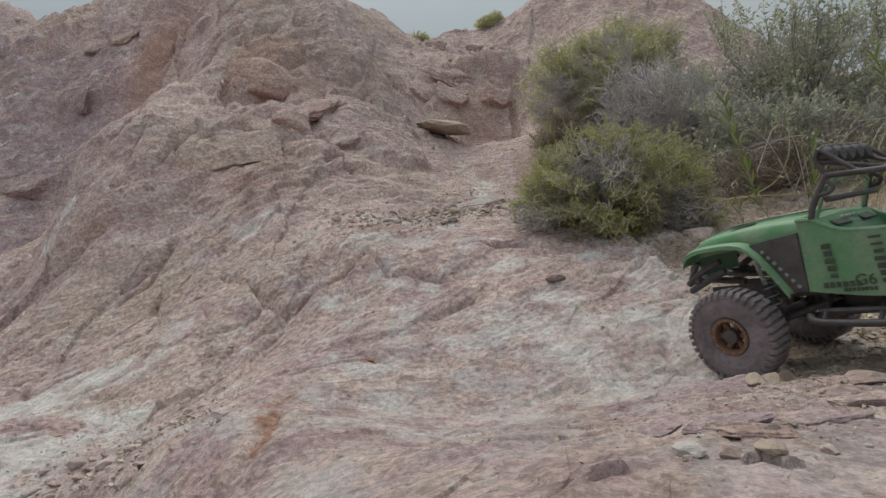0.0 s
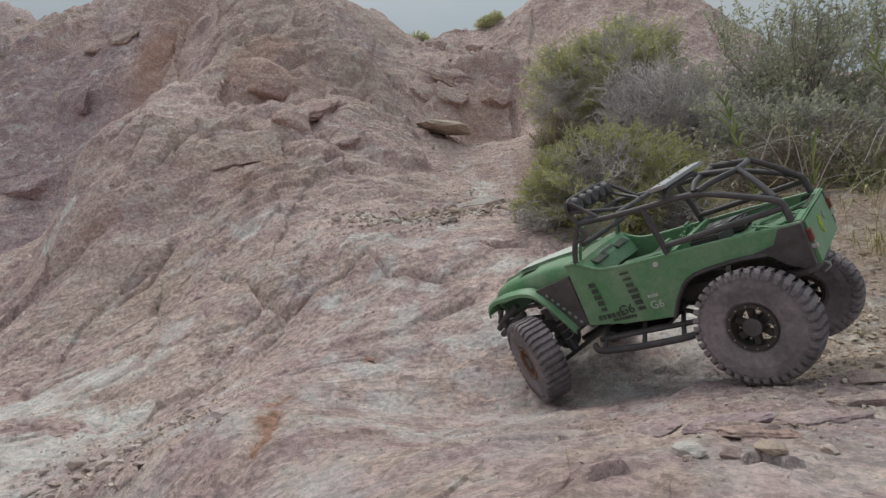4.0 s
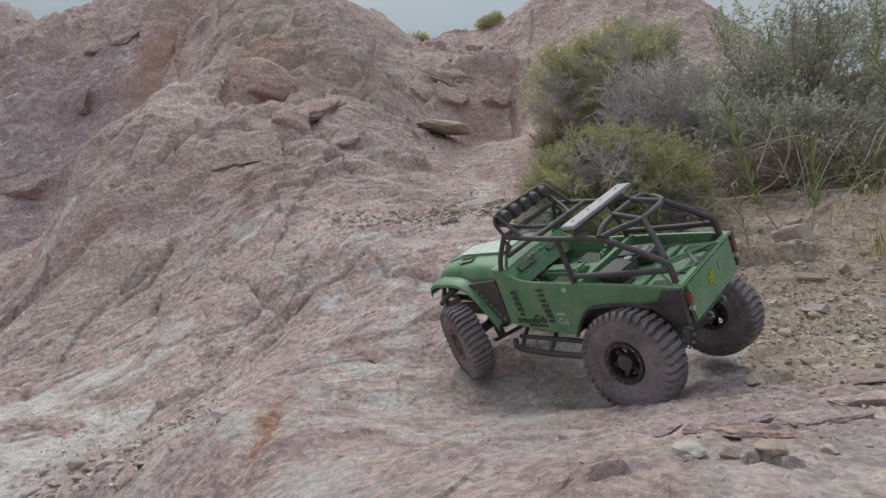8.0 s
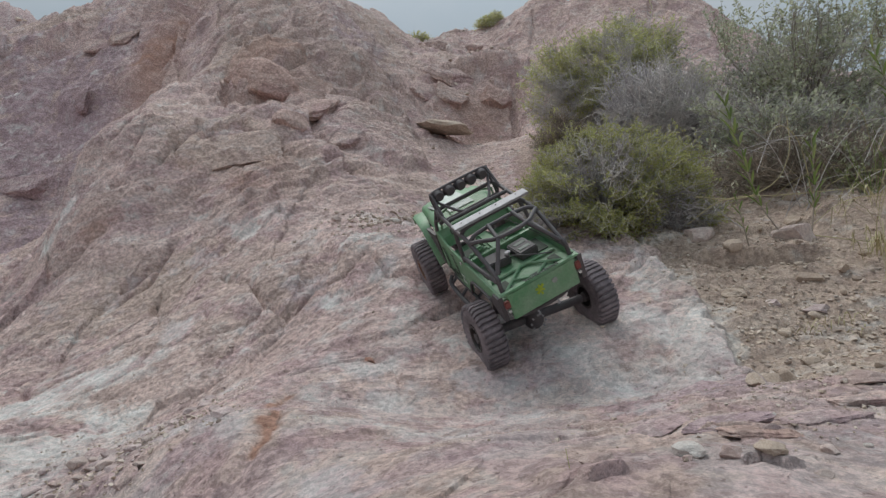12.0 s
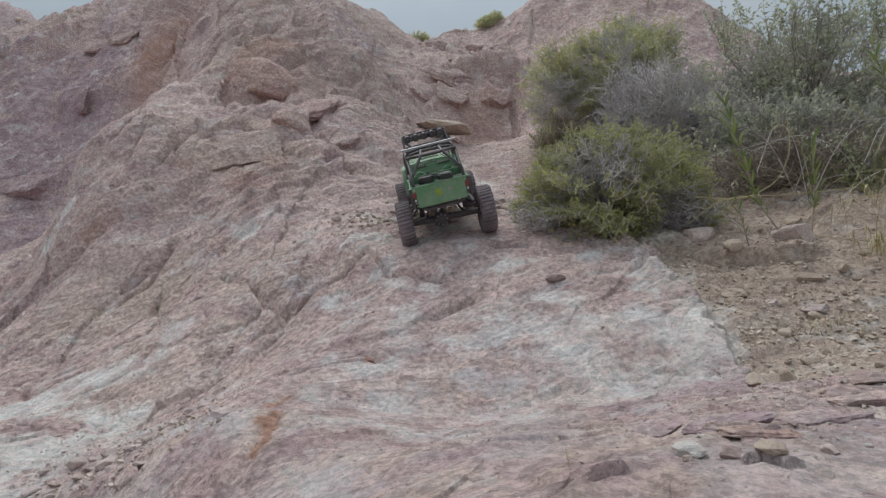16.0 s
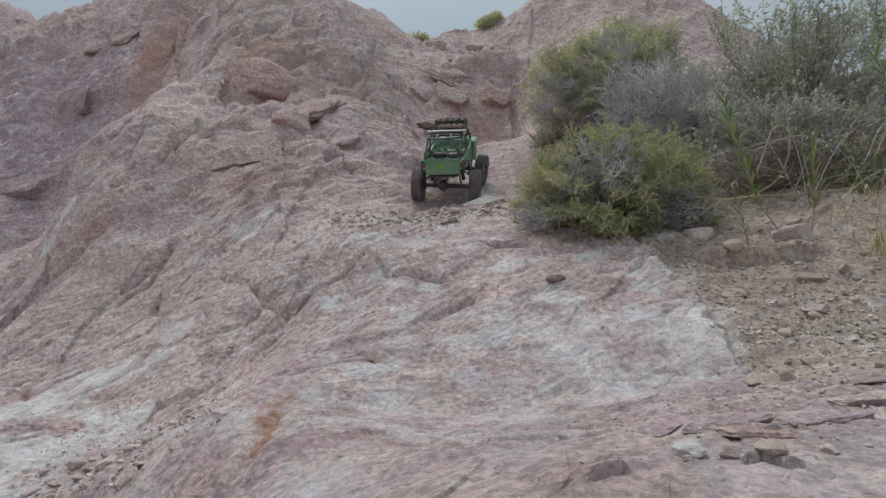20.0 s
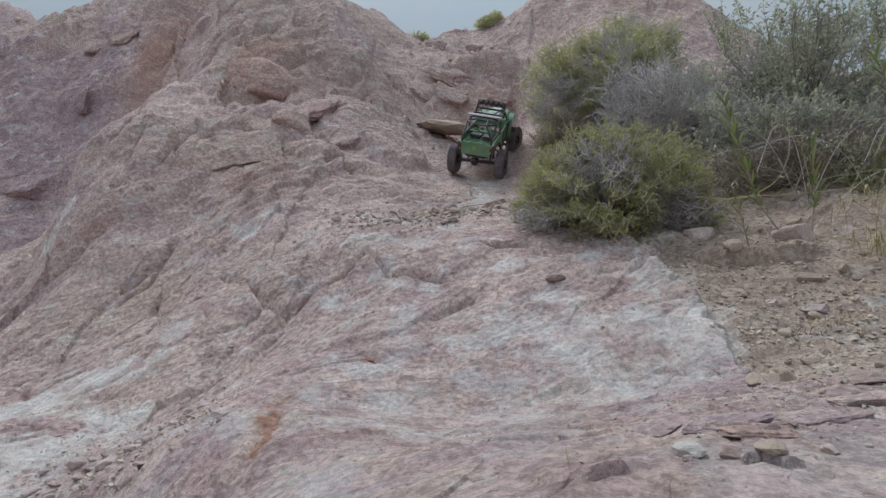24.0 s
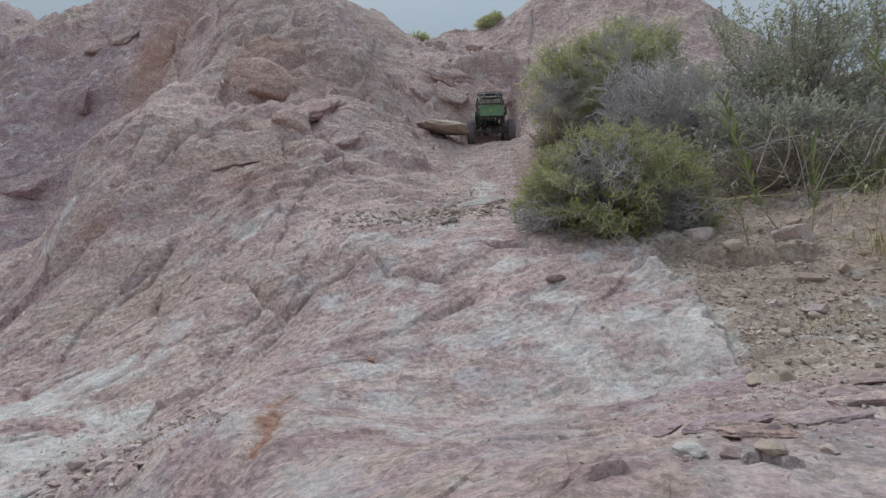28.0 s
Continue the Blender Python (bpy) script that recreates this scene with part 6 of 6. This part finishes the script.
        v, f = tubes(q, stem_r * 0.45, stem_r * 0.16, 3)
        piece("shoot", v, f, TWIG_BROWN, thing)
        at = np.repeat(q[:, 2:].reshape(-1, 3), 5, axis=0) + r.normal(0, 0.004, (spikes * 30, 3))
        v, f = foliage(r, at, units(r, (len(at),)), np.full((len(at), 1), size * 1.1), size * 0.5)
        piece("shoot_foliage", v, f, leaf_mat, thing)
    return thing


shrub(11, (0.44, 1.4, 0.508), (0.285, 0.245, 0.215), 440, 38, 19, 0.0048, LEAF_YELLOW, "dense rounded desert shrub, yellow-green with bare grey twigs", TWIG_GREY, bare=0.36, stem_r=0.0026, low=-0.9, kink=0.9, shell=0.84, twig=1.25, wide=0.5, lump=0.14, crown=0.3)
shrub(12, (0.735, 2.25, 1.11), (0.38, 0.28, 0.28), 400, 28, 17, 0.008, LEAF_PALE, "large rounded desert shrub, yellow-green over grey twigs", TWIG_SILVER, bare=0.42, low=-0.5, kink=0.9, lump=0.2, shell=0.84, crown=0.5, twig=1.3, wide=0.5, stem_r=0.0036)
shrub(13, (0.43, 1.98, 0.83), (0.1, 0.09, 0.1), 70, 16, 5, 0.009, LEAF_YELLOW, "small dark half-dry bush on the bank", TWIG_BROWN, bare=0.6, stem_r=0.0045, kink=0.8, twig=1.3)
shrub(14, (0.74, 1.84, 0.9), (0.2, 0.16, 0.19), 190, 20, 2, 0.0085, LEAF_GREY, "dead silver-grey brush between two shrubs", TWIG_SILVER, bare=0.8, kink=1.1, twig=1.7, shell=0.7, stem_r=0.0038)
shrub(15, (1.28, 1.85, 0.91), (0.36, 0.26, 0.3), 170, 18, 9, 0.014, LEAF_GREY, "tall grey-green leafy bush against the sky", bare=0.32, spikes=90, lump=0.5, wide=0.55, twig=1.3)
shrub(16, (1.8, 1.9, 0.86), (0.34, 0.26, 0.3), 100, 16, 6, 0.016, LEAF_GREY, "tall grey-green leafy bush beside another", bare=0.38, spikes=30, lump=0.5, wide=0.55)
shrub(17, (0.98, 1.42, 0.58), (0.3, 0.14, 0.13), 120, 16, 2, 0.014, LEAF_GREY, "tangle of dry brown twigs under the tall bush", TWIG_BROWN, bare=0.6)
shrub(18, (0.375, 4.2, 2.24), (0.085, 0.085, 0.085), 110, 14, 9, 0.012, LEAF_PALE, "small round pale bush on the skyline notch", bare=0.0, wide=0.4, low=-0.1, twig_mat=TWIG_SILVER, shell=0.8)
shrub(19, (-0.17, 3.95, 2.0), (0.06, 0.06, 0.05), 30, 8, 5, 0.014, LEAF_YELLOW, "tiny bush at the foot of the dome", bare=0.2)
shrub(20, (1.05, 1.6, 0.72), (0.32, 0.14, 0.15), 120, 18, 5, 0.015, LEAF_GREY, "low leafy undergrowth below the tall bush", bare=0.3)


def weed(seed, line, leaf, count, label):
    """An upright stem with long pointed leaves."""
    r = np.random.RandomState(seed)
    line = np.array(line, float)
    line[0, 2] = ground_at(line[0, 0], line[0, 1]) - 0.005
    thing = tagged(new("weed"), label, "weed")
    thing.location = line[0]
    bpy.context.view_layer.update()
    t = np.linspace(0, 1, 14)
    k = np.linspace(0, 1, len(line))
    pts = np.stack([np.interp(t, k, line[:, c]) for c in range(3)], 1)
    pts[1:-1] = (pts[:-2] + pts[1:-1] * 2 + pts[2:]) / 4
    stems, leaves = Strands(), Strands()
    stems.stem(pts, 0.0016, 0.0008, 5)
    for i in range(count):
        s = 0.3 + 0.7 * i / count
        j = min(int(s * 13), 12)
        p = pts[j]
        d = pts[j + 1] - pts[j]
        d /= np.linalg.norm(d)
        a = i * 2.4
        out = np.array([math.cos(a), math.sin(a) * 0.8, 0.1])
        w = d * 0.9 + out * 0.45
        size = leaf * r.uniform(0.7, 1.1)
        q = [p + w * size * u + np.array((0, 0, -0.25)) * size * u * u for u in np.linspace(0, 1, 6)]
        leaves.blade(q, size * 0.12)
    stems.mesh("stalk", TWIG_BROWN, thing)
    leaves.mesh("leaves", LEAF_FRESH, thing)


weed(1, ((0.70, 1.11, 0.4), (0.655, 1.12, 0.47), (0.62, 1.12, 0.58), (0.59, 1.13, 0.71)), 0.05, 34, "upright weed with long bright green leaves on the bank")
weed(2, ((0.76, 1.12, 0.42), (0.772, 1.12, 0.5), (0.77, 1.12, 0.62)), 0.045, 20, "young green weed rising from the dirt bank")
weed(3, ((0.62, 1.1, 0.4), (0.60, 1.09, 0.44), (0.585, 1.09, 0.5)), 0.03, 9, "short green weed among dry stalks")
weed(4, ((1.1, 1.3, 0.6), (1.08, 1.28, 0.75), (1.03, 1.28, 0.9)), 0.05, 16, "slender green weed in the undergrowth")


def grass(seed, foot, count, length, spread, lean, label, mat, droop=0.9):
    r = np.random.RandomState(seed)
    thing = tagged(new("grass_clump"), label, "grass")
    thing.location = (*foot[:2], ground_at(*foot[:2]))
    bpy.context.view_layer.update()
    s = Strands()
    for _ in range(count):
        x, y = foot[0] + r.normal(0, spread), foot[1] + r.normal(0, spread * 0.6)
        p = np.array([x, y, ground_at(x, y)])
        w = np.array([lean[0] + r.normal(0, 0.35), lean[1] + r.normal(0, 0.3), 1.0])
        w /= np.linalg.norm(w)
        size = length * r.uniform(0.5, 1.1)
        s.blade([p + w * size * u + np.array((lean[0] * 0.5, lean[1] * 0.5, -droop)) * size * u * u * r.uniform(0.7, 1.1) for u in np.linspace(0, 1, 9)], 0.0016)
    s.mesh("tuft", mat, thing)


grass(1, (0.79, 0.98), 34, 0.22, 0.016, (-0.12, -0.25), "clump of drooping straw-coloured grass on the bank", STRAW, 1.1)
grass(2, (0.9, 1.12), 34, 0.2, 0.05, (-0.2, -0.2), "straw and green grass leaning out of the bank", STRAW, 0.8)
grass(3, (1.0, 1.25), 50, 0.25, 0.07, (-0.1, -0.1), "green grass tuft beneath the tall bush", LEAF_FRESH, 0.6)
grass(4, (0.58, 0.82), 16, 0.06, 0.03, (-0.3, -0.3), "few dry grass blades lying on the dirt", STRAW, 1.0)


def stalks(label, lines, mat, radius):
    thing = tagged(new("dry_stalks"), label, "twig")
    thing.location = lines[0][0]
    bpy.context.view_layer.update()
    s = Strands()
    for line in lines:
        s.stem(np.array([tuple(p) for p in rounded(line, 3)]), radius, radius * 0.5, 5)
    if len(lines) > 5:
        tagged(s.mesh("stemwork", mat, thing), kind="stuff")
    else:
        s.mesh("stalk", mat, thing)


stalks("long bare arching stalk over the dirt bank", [((0.56, 1.2, 0.50), (0.66, 1.19, 0.49), (0.735, 1.18, 0.53), (0.765, 1.18, 0.6), (0.765, 1.19, 0.68))], STRAW, 0.0014)
stalks("long bare stalk lying across the brush", [((0.55, 1.22, 0.44), (0.62, 1.2, 0.5), (0.74, 1.18, 0.5), (0.9, 1.17, 0.515))], STRAW, 0.0013)
stalks("thin dry stalk leaning on the bank", [((0.72, 1.05, 0.40), (0.8, 1.02, 0.385), (0.86, 1.0, 0.38))], STRAW, 0.0011)
stalks("forked dry twig above the dirt", [((0.6, 1.24, 0.5), (0.66, 1.2, 0.43), (0.7, 1.16, 0.4))], TWIG_GREY, 0.0014)
rs = random.Random(31)
for label, mat, count, radius in (("tangle of long arching dry stems under the tall bush", STRAW, 9, 0.0011), ("tangle of thin grey stems under the tall bush", TWIG_GREY, 34, 0.001)):
    lines = []
    for _ in range(count):
        x, y = rs.uniform(0.8, 1.35), rs.uniform(1.15, 1.45)
        z = ground_at(x, y)
        dx, up = rs.choice((-1, 1)) * rs.uniform(0.12, 0.36), rs.uniform(0.05, 0.22)
        lines.append([(x, y, z), (x + dx * 0.25, y - 0.03, z + up * 0.8), (x + dx * 0.6, y - 0.06, z + up), (x + dx, y - 0.1, z + up * rs.uniform(0.2, 0.8))])
    stalks(label, lines, mat, radius)
stalks("small green sprig growing in a crack of the rock", [((0.085, 0.345, 0.165), (0.08, 0.346, 0.18), (0.076, 0.346, 0.2)), ((0.085, 0.345, 0.165), (0.088, 0.344, 0.182), (0.093, 0.344, 0.195))], LEAF_YELLOW, 0.00035)


# ---------------- what moves ----------------
def motions():
    # seconds, place of the rear axle, turns
    rows = (
        (0.0, 0.595, 0.499, 0.294, -10.2, 4.6, 119.5),
        (0.5, 0.532, 0.502, 0.279, -10.4, 4.7, 119.5),
        (1.0, 0.500, 0.524, 0.277, -10.7, 4.8, 119.5),
        (1.5, 0.475, 0.543, 0.280, -12.9, 5.3, 121.6),
        (2.0, 0.454, 0.562, 0.282, -15.2, 5.9, 123.6),
        (2.5, 0.426, 0.599, 0.296, -21.3, 10.8, 127.8),
        (3.0, 0.394, 0.619, 0.299, -22.0, 13.8, 130.3),
        (3.5, 0.391, 0.622, 0.298, -21.6, 13.9, 131.7),
        (5.5, 0.330, 0.655, 0.284, -24.7, 9.0, 130.5),
        (6.0, 0.315, 0.669, 0.275, -26.2, 5.7, 129.9),
        (6.5, 0.301, 0.674, 0.265, -26.9, 2.9, 129.5),
        (7.0, 0.297, 0.672, 0.264, -27.3, 2.8, 129.3),
        (7.5, 0.293, 0.674, 0.262, -28.2, 2.3, 128.9),
        (8.0, 0.286, 0.682, 0.258, -28.9, 0.5, 128.6),
        (8.5, 0.268, 0.690, 0.252, -30.5, -2.5, 127.3),
        (9.0, 0.263, 0.700, 0.249, -30.0, -3.9, 127.5),
        (9.5, 0.262, 0.712, 0.250, -30.3, -4.8, 128.7),
        (10.0, 0.234, 0.735, 0.243, -29.7, -9.8, 126.2),
        (10.5, 0.207, 0.771, 0.241, -32.0, -14.7, 122.5),
        (11.0, 0.186, 0.814, 0.248, -31.7, -18.5, 119.0),
        (11.5, 0.174, 0.860, 0.262, -31.4, -20.0, 115.3),
        (12.0, 0.152, 0.908, 0.275, -31.2, -22.6, 111.4),
        (12.5, 0.140, 0.953, 0.294, -31.7, -24.6, 112.1),
        (14.5, 0.067, 1.065, 0.358, -23.5, -26.8, 108.7),
        (15.0, 0.050, 1.148, 0.382, -21.7, -28.8, 108.0),
        (15.5, 0.024, 1.256, 0.433, -12.2, -25.9, 98.2),
        (16.0, 0.005, 1.332, 0.484, -15.1, -18.6, 95.4),
        (16.5, 0.009, 1.439, 0.511, -10.4, -13.6, 92.9),
        (17.0, -0.017, 1.467, 0.542, -10.0, -11.4, 91.7),
        (17.5, -0.015, 1.584, 0.585, -5.1, -11.4, 90.0),
        (18.0, -0.014, 1.642, 0.610, -2.6, -13.1, 88.8),
        (18.5, -0.014, 1.682, 0.621, -0.8, -15.3, 86.5),
        (19.0, -0.011, 1.711, 0.630, 1.2, -19.0, 83.0),
        (19.5, -0.006, 1.761, 0.638, 3.9, -22.7, 80.0),
        (20.0, 0.012, 1.885, 0.671, 1.1, -24.2, 80.1),
        (20.5, 0.043, 2.016, 0.712, 3.5, -26.2, 80.0),
        (21.0, 0.046, 2.058, 0.736, 2.5, -26.6, 79.1),
        (21.5, 0.048, 2.070, 0.744, 2.0, -27.4, 78.0),
        (23.5, 0.123, 2.197, 0.821, 7.5, -34.5, 69.9),
        (24.0, 0.145, 2.228, 0.834, 15.3, -33.2, 68.7),
        (24.5, 0.162, 2.363, 0.907, 13.9, -30.1, 68.6),
        (25.0, 0.186, 2.420, 0.955, 11.5, -25.5, 67.1),
        (25.5, 0.205, 2.497, 1.000, 2.1, -18.2, 72.3),
        (26.0, 0.217, 2.535, 1.029, -5.6, -11.9, 73.4),
        (26.5, 0.237, 2.612, 1.077, -1.7, -11.4, 81.2),
        (27.0, 0.240, 2.641, 1.097, -0.2, -10.9, 84.7),
        (27.5, 0.239, 2.660, 1.103, -0.6, -10.3, 87.1),
        (28.0, 0.240, 2.670, 1.106, -1.4, -9.7, 88.3),
    )
    # seconds and the angle of the front wheels to the left
    steering = (
(0.0, 0), (2.0, -2), (2.7, -22), (3.5, -33), (5.5, -32), (7.0, -24), (8.5, -20), (10.0, -14), (11.5, -6), (12.5, 2), (15.0, 4), (17.0, 0), (19.5, -8), (21.5, -6), (23.5, -14), (25.5, -8), (28.0, 0))
    walk(truck, [(t, pose(*p)) for t, *p in rows])
    times = [r[0] for r in rows]
    steps = np.arange(0.0, 28.01, 0.25)
    axle = np.stack([np.interp(steps, times, [r[k] for r in rows]) for k in range(1, 7)], 1)
    rolled = np.concatenate([[0], np.cumsum(np.linalg.norm(np.diff(axle[:, :3], axis=0), axis=1))]) / RADIUS
    bodies = [pose(*(float(v) for v in a)) for a in axle]
    ring = [(RADIUS * math.cos(a), RADIUS * math.sin(a)) for a in (radians(d) for d in range(180, 361, 15))]
    # how far the springs let each wheel rise or drop while the truck crawls over the ledge: seconds, front left, front right, rear left, rear right
    springs = (
        (0.0, -0.002, 0.004, 0.012, -0.01), (2.0, -0.009, 0.008, 0.018, -0.012), (3.0, 0.018, 0.012, 0.014, -0.026), (6.0, 0.022, 0.014, 0.014, -0.038),
        (8.0, 0.022, 0.012, 0.022, -0.034), (10.0, 0.022, 0.006, 0.016, -0.032), (12.0, 0.014, 0.0, 0.004, -0.032), (15.0, 0.014, -0.008, 0.002, -0.018), (16.5, 0.006, 0.0, 0.0, -0.006))
    loose = np.clip((steps - 15.5) / 1.5, 0, 1)
    lifts = []
    for k, at in enumerate(WHEEL_AT):
        points = np.array([[b @ Vector((at[0] + dx, at[1], at[2] + dz)) for dx, dz in ring] for b in bodies])
        gap = points[..., 2] - ground_height(points[..., 0], points[..., 1])
        lift = np.clip(-np.percentile(gap, 12, axis=1), -0.018, 0.012)
        lift = np.convolve(np.pad(lift, 2, mode="edge"), np.ones(5) / 5, "valid")
        lifts.append(loose * lift + (1 - loose) * np.interp(steps, [s[0] for s in springs], [s[1 + k] for s in springs]))
    rolls = [np.degrees(np.arctan2(lifts[i] - lifts[i + 1], 0.19)) for i in (0, 2)]
    for k, (wheel, at) in enumerate(zip(wheels, WHEEL_AT)):
        front, left = at[0] > 0.1, at[1] > 0
        keys = []
        for t, a, up, roll in zip(steps, rolled, lifts[k], rolls[0 if front else 1]):
            turn = float(np.interp(t, [s[0] for s in steering], [s[1] for s in steering])) if front else 0.0
            side = pose(0, 0, 0, 0, 0, 0 if left else 180)
            spin = Matrix.Rotation(float(a if left else -a), 4, "Y")
            keys.append((float(t), pose(at[0], at[1], at[2] + float(up), float(roll), 0, 0) @ pose(0, 0, 0, 0, 0, turn) @ side @ spin))
        walk(wheel, keys)
    for i, x, ob in ((1, 0.0, axles[0]), (0, 0.288, axles[1])):
        mean = (lifts[2 * i] + lifts[2 * i + 1]) / 2
        walk(ob, [(float(t), pose(x, 0, -0.012 + float(up), float(roll)) @ pose(-x, 0, 0.012)) for t, up, roll in zip(steps, mean, rolls[i])])


motions()
